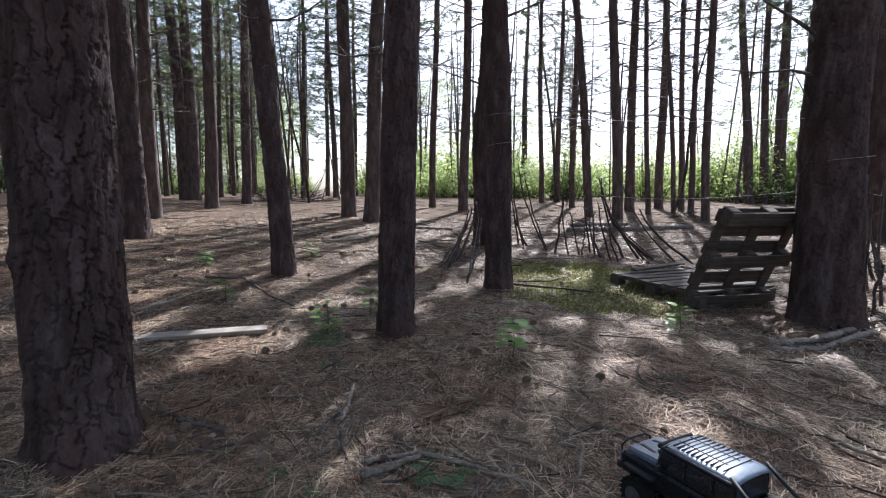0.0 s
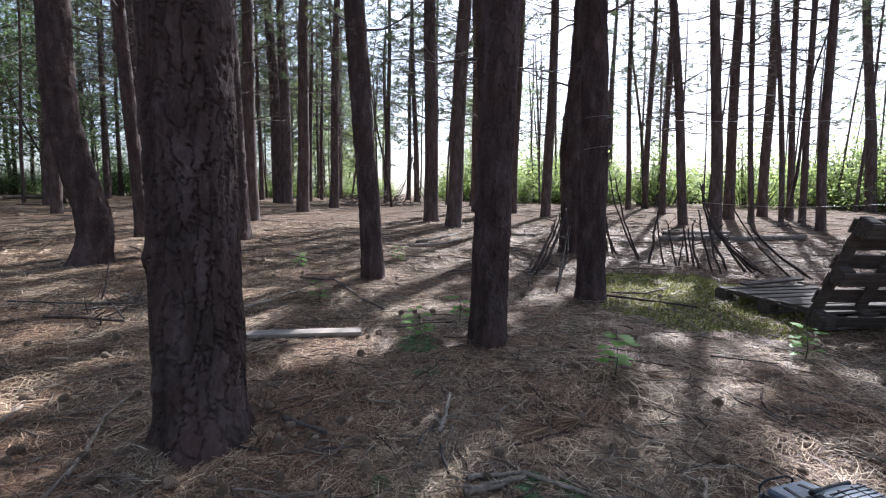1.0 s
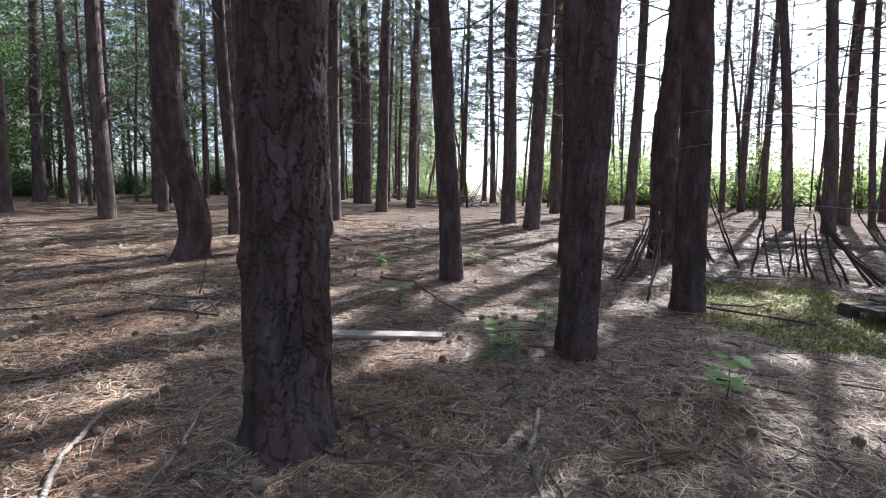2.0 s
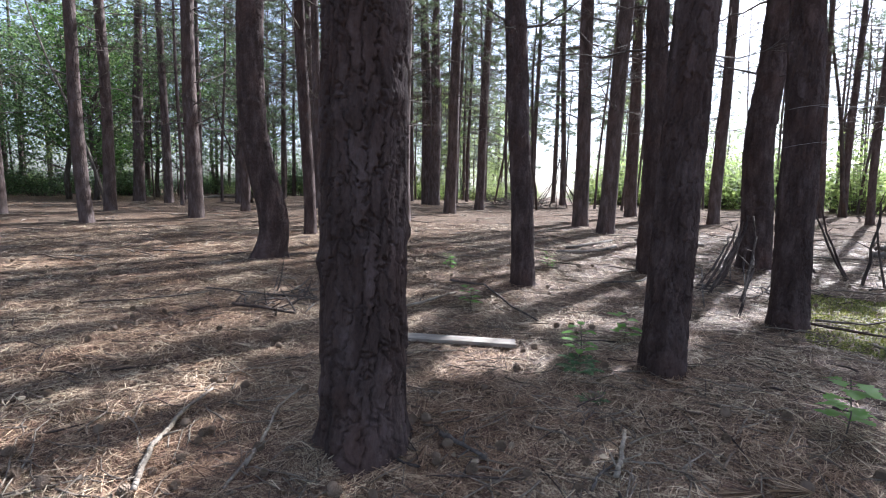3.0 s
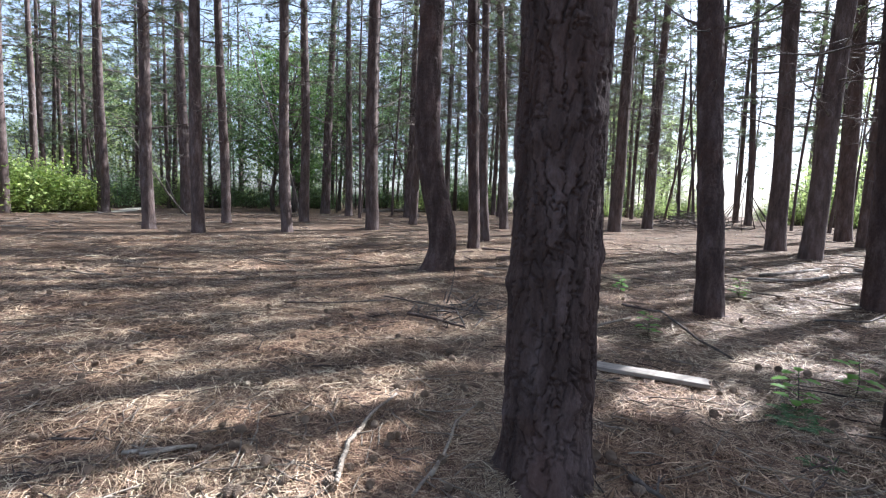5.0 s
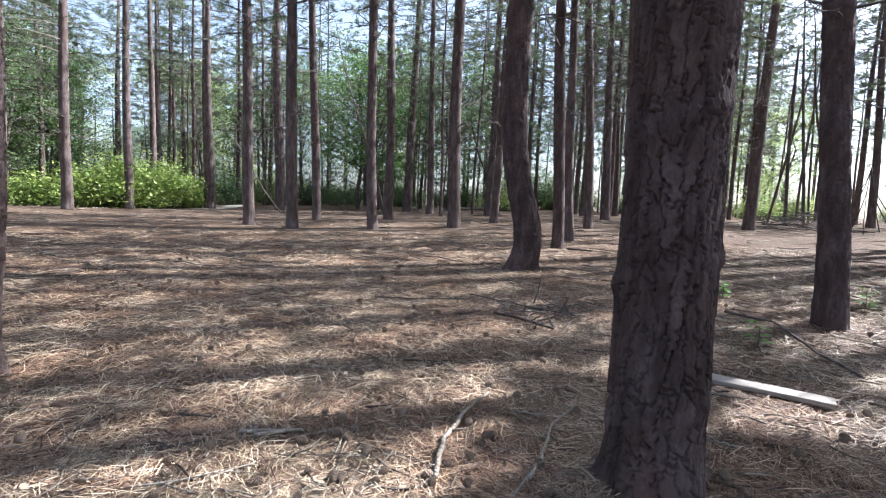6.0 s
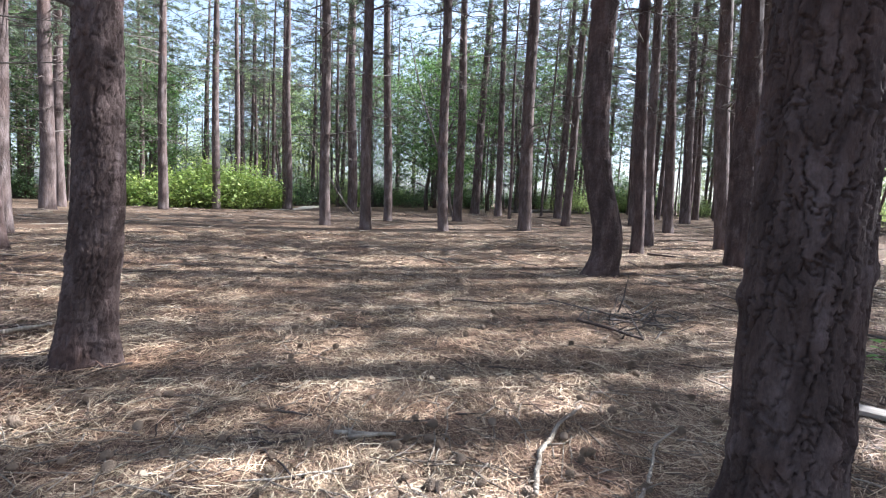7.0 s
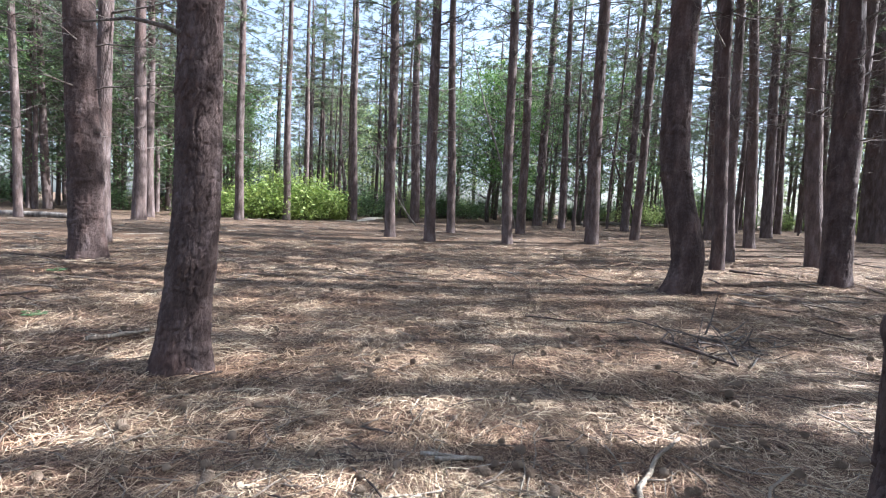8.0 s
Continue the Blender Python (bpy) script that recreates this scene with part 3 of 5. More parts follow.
def bush(x, y, meshes, rnd, scale, label, name="bush"):
    ob = new(name, rnd.choice(meshes))
    ob.matrix_basis = Matrix.Translation((x, y, gz(x, y) - 0.05)) @ pose(0, 0, 0, 0, 0, rnd.uniform(0, 360)) @ Matrix.Diagonal((scale, scale, scale * rnd.uniform(0.8, 1.15), 1))
    tagged(ob, label, "bush", "woodland bushes")


def broadleaf(x, y, kinds, rnd, scale, label):
    root = new("broadleaf_tree")
    root.matrix_basis = Matrix.Translation((x, y, gz(x, y) - 0.03)) @ pose(0, 0, 0, 0, 0, rnd.uniform(0, 360)) @ Matrix.Diagonal((scale, scale, scale, 1))
    tagged(root, label, "tree", "broadleaved trees")
    wood, leaves = rnd.choice(kinds)
    part("trunk", wood, root)
    part("crown", leaves, root, "loose green leafy crown")


def polar(yaw, d):
    a = radians(yaw)
    return -math.sin(a) * d, math.cos(a) * d


far_pines()
rnd = random.Random(5)
for i in range(100):  # scrub beyond the northern edge, its pale leaf colour carrying haze and sunlight
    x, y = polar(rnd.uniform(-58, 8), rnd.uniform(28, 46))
    bush(x, y, BUSHES, rnd, rnd.uniform(0.9, 1.7), "scrub bush at the wood's edge, haze and sun put into its pale green")
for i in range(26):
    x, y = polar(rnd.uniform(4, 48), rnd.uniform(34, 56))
    bush(x, y, BUSHES, rnd, rnd.uniform(0.7, 1.2), "undergrowth bush among far stems, pale green with painted haze")
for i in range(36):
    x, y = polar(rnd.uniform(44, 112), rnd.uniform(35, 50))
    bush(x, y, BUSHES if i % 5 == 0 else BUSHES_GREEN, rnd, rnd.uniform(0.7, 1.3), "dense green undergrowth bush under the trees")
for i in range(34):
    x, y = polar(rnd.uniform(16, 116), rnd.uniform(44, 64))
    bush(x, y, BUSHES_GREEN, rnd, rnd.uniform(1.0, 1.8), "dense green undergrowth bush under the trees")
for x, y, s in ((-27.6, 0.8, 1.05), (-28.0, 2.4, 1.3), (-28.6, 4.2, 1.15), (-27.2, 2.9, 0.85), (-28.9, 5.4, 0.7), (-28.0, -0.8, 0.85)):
    bush(x, y, BRAMBLE, rnd, s, "yellow-green bramble mound, sunlight put into its leaf colour", "bramble_bush")
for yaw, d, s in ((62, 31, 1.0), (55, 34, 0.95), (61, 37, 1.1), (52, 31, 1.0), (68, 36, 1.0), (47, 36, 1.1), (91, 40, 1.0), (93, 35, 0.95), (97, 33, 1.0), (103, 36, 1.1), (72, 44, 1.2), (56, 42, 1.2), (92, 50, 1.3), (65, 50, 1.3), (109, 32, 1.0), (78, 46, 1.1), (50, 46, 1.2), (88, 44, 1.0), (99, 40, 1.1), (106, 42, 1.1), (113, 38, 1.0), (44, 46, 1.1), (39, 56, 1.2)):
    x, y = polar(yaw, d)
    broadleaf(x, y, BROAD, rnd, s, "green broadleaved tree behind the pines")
# far trees whose haze is only their pale leaf colour
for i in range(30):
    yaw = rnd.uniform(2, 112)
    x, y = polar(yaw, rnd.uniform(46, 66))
    broadleaf(x, y, BROAD_HAZED, rnd, 0.6 if 81 < yaw < 87 else rnd.uniform(0.9, 1.4), "broadleaved tree far off, haze put into its pale leaf colour")
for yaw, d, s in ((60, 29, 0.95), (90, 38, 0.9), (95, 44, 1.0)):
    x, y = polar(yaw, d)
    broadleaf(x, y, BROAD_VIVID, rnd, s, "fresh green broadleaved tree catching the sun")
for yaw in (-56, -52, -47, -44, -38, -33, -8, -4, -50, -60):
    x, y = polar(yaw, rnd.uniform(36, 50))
    broadleaf(x, y, BROAD_HAZED, rnd, rnd.uniform(0.6, 0.85), "broadleaved tree far off, haze put into its pale leaf colour")


def slender_stems():
    """Thin, half-dead saplings that stand between the pines far in."""
    rnd = random.Random(91)
    for k in range(110):
        yaw, d = (rnd.uniform(-46, 4), rnd.uniform(22, 42)) if k < 42 else (rnd.uniform(2, 62), rnd.uniform(22, 55)) if k < 90 else (rnd.uniform(62, 118), rnd.uniform(32, 55))
        x, y = polar(yaw, d)
        r = rnd.uniform(0.03, 0.075)
        lean = rnd.gauss(0, 0.05)
        root = new("sapling")
        root.location = (x, y, gz(x, y) - 0.02)
        tagged(root, "slender bare sapling standing far among the pines", "sapling", "slender saplings")
        H = rnd.uniform(7.0, 12.0)
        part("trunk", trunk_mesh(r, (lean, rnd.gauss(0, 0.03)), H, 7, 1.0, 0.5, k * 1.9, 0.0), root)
        m = pose(0, 0, 0, 0, 0, rnd.uniform(0, 360)) @ Matrix.Diagonal((0.8, 0.8, H / 10, 1))
        part("brushwood", rnd.choice(FAR_WHORLS), root, "fine bare twigs", Matrix(((1, 0, lean, 0), (0, 1, 0, 0), (0, 0, 1, 0), (0, 0, 0, 1))) @ m, "stuff")


slender_stems()


def build_path():
    """A strip of bare trodden sand beside the bramble."""
    n = Nodes("pale_trodden_sand")
    f = n.noise(n.coords(1, 1, 1, True), 9, 5, 0.7)
    n.bump(f, 0.6, 0.03)
    sand = n.done(n.ramp(f, (0.35, (0.33, 0.28, 0.22)), (0.65, (0.55, 0.49, 0.41))), 0.95, 0.1)
    V, Fc = [], []
    for i in range(25):
        t = i / 24
        x, y = -25.6 - 9.0 * t, 5.2 + 5.2 * t + 0.5 * math.sin(5 * t)
        w = 0.9 + 0.35 * math.sin(11 * t) + 0.2 * math.sin(23 * t)
        for k in range(5):
            q = (k / 4 - 0.5) * 2 * w
            px, py = x - 0.5 * q, y + 0.87 * q
            V.append((px, py, gz(px, py) + (0.03 if 0 < k < 4 else -0.03)))
    for i in range(24):
        for k in range(4):
            Fc.append((i * 5 + k, (i + 1) * 5 + k, (i + 1) * 5 + k + 1, i * 5 + k + 1))
    tagged(new("path", mesh_of("path", V, Fc, [sand])), "pale sandy trodden path beside the bramble", "path", kind="structure")


build_path()


# ---- leaning dead saplings ----
def leaning_sapling(x, y, tx, ty, tz, r, mat=None):
    V, Fc = [], []
    z = gz(x, y)
    b, t = Vector((x, y, z - 0.05)), Vector((tx, ty, tz))
    pts = [b.lerp(t, s) + Vector((0.08 * math.sin(s * 7 + x), 0.08 * math.cos(s * 6 + y), 0)) * (s > 0) for s in np.linspace(0, 1, 9)]
    tube(V, Fc, pts, [r * (1 - 0.7 * s) for s in np.linspace(0, 1, 9)], 7)
    rr = random.Random(int(x * 10))
    for k in range(6):
        p = pts[3 + k % 5]
        e = Vector((rr.gauss(0, 1), rr.gauss(0, 1), rr.uniform(0.1, 1))).normalized() * rr.uniform(0.4, 1.0)
        tube(V, Fc, (p, p + e * 0.6, p + e + Vector((0, 0, 0.1))), (r * 0.3, r * 0.2, r * 0.06), 4, False)
    ob = new("leaning_sapling", mesh_of("leaning_sapling", V, Fc, [mat or POLE]))
    tagged(ob, "thin dead sapling leaning between the pines", "dead tree", "leaning dead saplings")


leaning_sapling(-5.30, 19.57, -6.46, 19.25, 7.97, 0.05)
leaning_sapling(-6.94, 24.40, -6.92, 24.40, 9.30, 0.075)
leaning_sapling(-19.8, 11.8, -21.0, 9.8, 8.8, 0.06, LOG)
leaning_sapling(-21.6, 7.8, -22.5, 5.4, 4.3, 0.035, LOG)
leaning_sapling(-24.5, 8.6, -25.1, 6.9, 5.0, 0.03, LOG)
leaning_sapling(5.22, 22.60, 4.08, 22.84, 9.69, 0.085)
leaning_sapling(6.68, 14.42, 7.35, 14.11, 5.96, 0.05)
leaning_sapling(-18.0, 17.2, -19.1, 16.0, 5.4, 0.06)


# ---- poles of the den ----
def den_pole(x, y, tx, ty, tz):
    rr = random.Random(int(x * 100 + y * 31))
    z = gz(x, y)
    b, t = Vector((x, y, z - 0.03)), Vector((tx, ty, tz))
    sag = Vector((x - tx, y - ty, 0)) * 0.22 + Vector((rr.gauss(0, 0.02), rr.gauss(0, 0.02), -0.05))
    pts = [b.lerp(t, s) - sag * math.sin(s * 3.14159) + Vector((rr.gauss(0, 0.008), rr.gauss(0, 0.008), 0)) for s in np.linspace(0, 1, 8)]
    r = rr.uniform(0.012, 0.019)
    V, Fc = [], []
    tube(V, Fc, pts, [r * (1.1 - 0.5 * s) for s in np.linspace(0, 1, 8)], 6)
    for k in range(3):
        p = pts[rr.randint(3, 6)]
        e = Vector((rr.gauss(0, 1), rr.gauss(0, 1), rr.uniform(0.2, 1.2))).normalized() * rr.uniform(0.08, 0.25)
        tube(V, Fc, (p, p + e), (r * 0.45, r * 0.15), 4, False)
    ob = new("den_pole", mesh_of("den_pole", V, Fc, [POLE]))
    tagged(ob, "dark bent branch pole stuck in the ground", "stick", "den poles")


den_pole(1.37, 8.31, 1.21, 8.59, 1.48)
den_pole(1.31, 8.45, 1.15, 8.73, 1.48)
den_pole(1.67, 7.92, 1.24, 8.26, 1.61)
den_pole(1.72, 8.05, 1.36, 8.38, 1.49)
den_pole(1.69, 7.48, 1.85, 7.70, 1.21)
den_pole(1.91, 7.39, 1.85, 7.66, 1.19)
den_pole(2.07, 7.39, 1.96, 7.68, 0.86)
den_pole(2.28, 7.60, 2.24, 7.87, 1.12)
den_pole(2.34, 7.27, 2.31, 7.54, 0.87)
den_pole(2.43, 7.07, 2.30, 7.38, 1.02)
den_pole(2.67, 7.18, 2.38, 7.56, 1.38)
den_pole(2.85, 7.07, 2.35, 7.54, 1.38)
den_pole(3.02, 7.07, 2.49, 7.57, 0.98)
den_pole(3.12, 7.18, 2.64, 7.66, 0.79)
den_pole(3.23, 6.70, 2.64, 7.27, 1.30)
den_pole(3.48, 6.70, 2.90, 7.29, 0.92)
den_pole(2.09, 7.39, 2.19, 7.62, 0.64)
den_pole(2.32, 7.48, 2.30, 7.75, 0.75)
den_pole(2.48, 6.89, 2.41, 7.18, 0.68)
den_pole(3.05, 6.90, 2.50, 7.41, 0.88)
den_pole(2.92, 6.98, 2.42, 7.46, 1.09)
den_pole(1.42, 8.18, 1.19, 8.47, 0.91)
den_pole(0.03, 6.17, 0.41, 7.07, 0.94)
den_pole(0.17, 6.84, 0.52, 7.73, 1.00)
den_pole(0.00, 6.48, 0.39, 7.38, 0.90)
den_pole(0.24, 5.35, 0.42, 6.24, 1.03)
den_pole(0.24, 7.42, 0.52, 8.31, 0.82)
den_pole(0.11, 7.63, 0.41, 8.53, 0.69)
den_pole(0.32, 5.88, 0.51, 6.77, 0.79)
den_pole(0.54, 7.89, 0.69, 8.78, 1.32)
den_pole(3.97, 4.62, 4.11, 4.76, 1.24)
den_pole(4.42, 5.06, 4.48, 5.27, 1.07)
den_pole(4.10, 4.52, 4.18, 4.72, 1.29)
den_pole(4.61, 5.06, 4.61, 5.33, 0.83)
den_pole(4.96, 5.58, 4.93, 5.87, 0.93)
den_pole(5.63, 6.21, 5.55, 6.55, 1.42)
den_pole(3.63, 4.10, 3.81, 4.21, 0.56)
den_pole(3.19, 3.79, 3.35, 3.91, 0.78)


# ---- sticks and logs on the ground ----
def on_ground(points, r, steps=5, lift=0.012, jitter=0.012, seed=0):
    rr = random.Random(seed)
    out = []
    for (x0, y0), (x1, y1) in zip(points, points[1:]):
        n = steps if (x1, y1) == points[-1] else steps - 1
        for k in range(n):
            s = k / (steps - 1)
            x, y = x0 + (x1 - x0) * s + rr.gauss(0, jitter), y0 + (y1 - y0) * s + rr.gauss(0, jitter)
            out.append((x, y, gz(x, y) + r * 0.8 + lift + rr.uniform(0, 0.006)))
    return out


def stick(points, r, mat):
    V, Fc = [], []
    seed = int(abs(points[0][0]) * 1000)
    rr = random.Random(seed)
    pts = on_ground(points, r, 5, 0.028, r * 0.25, seed)
    tube(V, Fc, pts, [r * (1.15 - 0.5 * i / len(pts)) * rr.uniform(0.88, 1.12) for i in range(len(pts))], 7)
    for k in range(2):
        p = Vector(pts[rr.randint(1, len(pts) - 2)])
        e = Vector((rr.gauss(0, 1), rr.gauss(0, 1), 0.25)).normalized() * r * rr.uniform(4, 12)
        tube(V, Fc, (p, p + e), (r * 0.5, r * 0.2), 5)
    label = {"bleached_stick": "bleached fallen stick lying on pine needles", "dark_pole_bark": "dark fallen branch lying on the ground"}.get(mat.name, "grey fallen twig lying on pine needles")
    tagged(new("fallen_stick", mesh_of("fallen_stick", V, Fc, [mat])), label, "stick", "fallen sticks")


def log(points, r, mat=None):
    V, Fc = [], []
    seed = int(abs(points[0][1]) * 100)
    rr = random.Random(seed)
    pts = on_ground(points, r, 5, 0.0, r * 0.3, seed)
    tube(V, Fc, pts, [r * rr.uniform(0.85, 1.12) for _ in pts], 10)
    tagged(new("fallen_log", mesh_of("fallen_log", V, Fc, [mat or LOG])), "grey weathered fallen log on the needle litter", "log", "fallen logs")


stick([(-2.08, 1.32), (-2.32, 1.56), (-2.48, 1.83), (-2.59, 2.10)], 0.012, STICK)
stick([(-1.85, 1.64), (-1.95, 1.84), (-2.12, 2.10), (-2.17, 2.36)], 0.008, STICK)
stick([(-1.81, 1.49), (-1.92, 1.81)], 0.007, STICK)
stick([(-0.54, 2.06), (-0.53, 2.17), (-0.48, 2.28)], 0.006, TWIG)
stick([(-0.47, 2.18), (-0.46, 2.33), (-0.47, 2.53)], 0.011, STICK)
stick([(-0.30, 1.76), (-0.18, 1.82), (-0.09, 1.88)], 0.015, STICK)
stick([(-0.30, 1.86), (-0.09, 1.91), (0.09, 1.84), (0.33, 1.70)], 0.009, STICK)
stick([(-0.45, 2.07), (-0.38, 1.87)], 0.006, TWIG)
stick([(-1.24, 2.22), (-1.15, 2.18), (-0.98, 2.10)], 0.012, TWIG)
stick([(-3.97, 3.47), (-3.64, 3.53), (-3.31, 3.56)], 0.014, POLE)
stick([(0.77, 5.26), (1.17, 5.09), (1.53, 4.95)], 0.011, POLE)
stick([(0.83, 5.42), (1.18, 5.44), (1.49, 5.81)], 0.01, TWIG)
stick([(-2.64, 4.11), (-2.48, 4.39), (-2.36, 4.93)], 0.014, STICK)
stick([(-2.68, 5.51), (-2.23, 5.44)], 0.012, TWIG)
stick([(-2.23, 5.44), (-1.67, 4.71), (-1.32, 4.30)], 0.01, TWIG)
stick([(1.11, 3.39), (1.51, 3.40)], 0.006, TWIG)
stick([(1.32, 2.35), (1.45, 2.19), (1.56, 2.08)], 0.006, STICK)
stick([(1.71, 2.09), (1.82, 1.90)], 0.01, STICK)
stick([(0.60, 2.00), (0.53, 1.77)], 0.008, STICK)
stick([(-5.14, -1.00), (-5.21, -0.84), (-5.31, -0.61)], 0.018, STICK)
stick([(-2.80, 0.82), (-2.75, 1.02)], 0.01, STICK)
stick([(-4.76, 3.85), (-4.12, 3.93), (-3.47, 4.08)], 0.008, TWIG)
stick([(-2.87, 0.77), (-2.74, 1.03)], 0.009, STICK)
stick([(-5.15, 2.83), (-4.86, 3.20), (-4.59, 3.72)], 0.008, TWIG)
stick([(-0.44, 8.62), (0.05, 7.76), (-0.02, 5.53)], 0.009, TWIG)
stick([(-5.79, 5.57), (-5.35, 6.24), (-4.94, 6.90)], 0.009, TWIG)
stick([(-3.22, 0.58), (-3.10, 0.73)], 0.006, TWIG)
stick([(-1.04, 6.23), (-0.64, 6.56), (-0.14, 8.66)], 0.01, TWIG)
stick([(-6.77, 8.16), (-6.26, 8.31)], 0.02, POLE)
log([(-2.09, 8.48), (-1.64, 8.69), (-1.24, 9.47)], 0.03)
log([(-2.00, 8.94), (-1.42, 10.35)], 0.03)
log([(2.58, 10.18), (3.76, 10.39), (5.41, 10.78)], 0.055)
log([(2.90, 11.22), (4.27, 11.45)], 0.045)
# next three: bleached wood whose paleness also stands in for sunlight on them
log([(2.27, 3.39), (2.66, 3.49), (3.08, 3.71), (3.83, 4.17)], 0.026, STICK)
log([(2.27, 3.28), (2.62, 3.33), (3.55, 3.85)], 0.022, STICK)
log([(2.52, 3.25), (2.71, 3.06)], 0.012, STICK)
log([(-21.15, -6.70), (-21.03, -5.79), (-20.54, -4.69)], 0.1)
log([(-26.31, 20.91), (-23.46, 25.17)], 0.08)
log([(-34.38, 60.48), (-25.10, 60.49)], 0.1)
log([(-39.16, 62.30), (-37.62, 65.76)], 0.09)
log([(-24.39, 18.62), (-26.48, 25.21)], 0.1)
log([(-1.03, 10.69), (0.19, 10.48)], 0.03)


# ---- board lying on the ground ----
def build_board():
    a, b = Vector((-2.15, 3.39, 0)), Vector((-1.29, 3.53, 0))
    ln = (b - a).length
    bm = box_bm(ln, 0.11, 0.028, 0.004)
    bmesh.ops.subdivide_edges(bm, edges=bm.edges[:], cuts=2)
    rr = random.Random(3)
    for v in bm.verts:
        if abs(v.co.x) > ln * 0.49:
            v.co.x += rr.uniform(-0.015, 0.015) + (0.8 * v.co.y if v.co.x < 0 else -0.25 * v.co.y)  # slanting, split ends
        v.co.z += 0.01 * math.sin(v.co.x * 3)
    ob = new("board", mesh_bm("board", bm, BOARD))
    m = (a + b) / 2
    ob.matrix_basis = Matrix.Translation((m.x, m.y, gz(m.x, m.y) + 0.042)) @ pose(0, 0, 0, 4, -1, math.degrees(math.atan2(b.y - a.y, b.x - a.x)))
    tagged(ob, "grey weathered plank lying on pine needles", "board")


build_board()


# ---- pallets ----
def build_pallet(name, label, along, across, m, boards=8):
    """Deck boards run along x (across), the three bearers along y (along). Foot of the pallet at z = 0."""
    root = new(name)
    root.matrix_basis = m
    tagged(root, label, "pallet", "wooden pallets")
    rr = random.Random(9 + boards)
    for i in range(3):
        x = (-0.5 + i / 2) * (across - 0.1)
        for j in range(3):
            y = (-0.5 + j / 2) * (along - 0.14)
            part("block", mesh_bm("block", box_bm(0.1, 0.14, 0.085, 0.005), PALLET), root, "", pose(x, y, 0.06, 0, 0, rr.uniform(-2, 2)))
        part("bearer", mesh_bm("bearer", box_bm(0.1, along, 0.022, 0.003), PALLET), root, "", pose(x, 0, 0.114))
    for j in range(3):
        y = (-0.5 + j / 2) * (along - 0.13)
        part("bottom_board", mesh_bm("bottom_board", box_bm(across, 0.12, 0.02, 0.003), PALLET), root, "", pose(0, y, 0.007, 0, 0, rr.uniform(-0.5, 0.5)))
    for j in range(boards):
        y = (-0.5 + (j + 0.5) / boards) * along
        w = along / boards * rr.uniform(0.66, 0.8)
        bm = box_bm(across + rr.uniform(-0.02, 0.03), w, 0.02, 0.003)
        part("deck_board", mesh_bm("deck_board", bm, PALLET), root, "", pose(rr.uniform(-0.012, 0.012), y, 0.137, rr.uniform(-1, 1), rr.uniform(-0.6, 0.6), rr.uniform(-1, 1)))


def build_pallets():
    u = math.degrees(math.atan2(0.36, 0.93))
    cx, cy = 2.57, 5.12
    build_pallet("flat_pallet", "weathered wooden pallet lying flat on the moss", 1.2, 1.0, pose(cx, cy, gz(cx, cy) + 0.01, 0, 0, u))
    # stands on edge, its deck turned away, leaning over towards the open
    w, h = 0.86, 0.98
    foot = Vector((2.26, 4.42, gz(2.5, 4.45) + 0.02))
    turn = pose(0, 0, 0, 0, 0, 14)
    m = Matrix.Translation(foot) @ turn @ pose(w / 2, 0, 0.0, 90 + 25, 0, 0) @ pose(0, h / 2, 0) @ pose(0, 0, 0, 0, 180, 0)
    build_pallet("upright_pallet", "dark wooden pallet propped upright beside a pine", h, w, m, 6)
    # loose plank on the flat pallet
    bm = box_bm(0.75, 0.09, 0.022, 0.003)
    ob = new("loose_plank", mesh_bm("loose_plank", bm, PALLET))
    ob.matrix_basis = pose(2.48, 5.62, gz(2.4, 5.6) + 0.185, 3, -3, 24)
    tagged(ob, "loose greenish plank lying on the flat pallet", "board")


build_pallets()


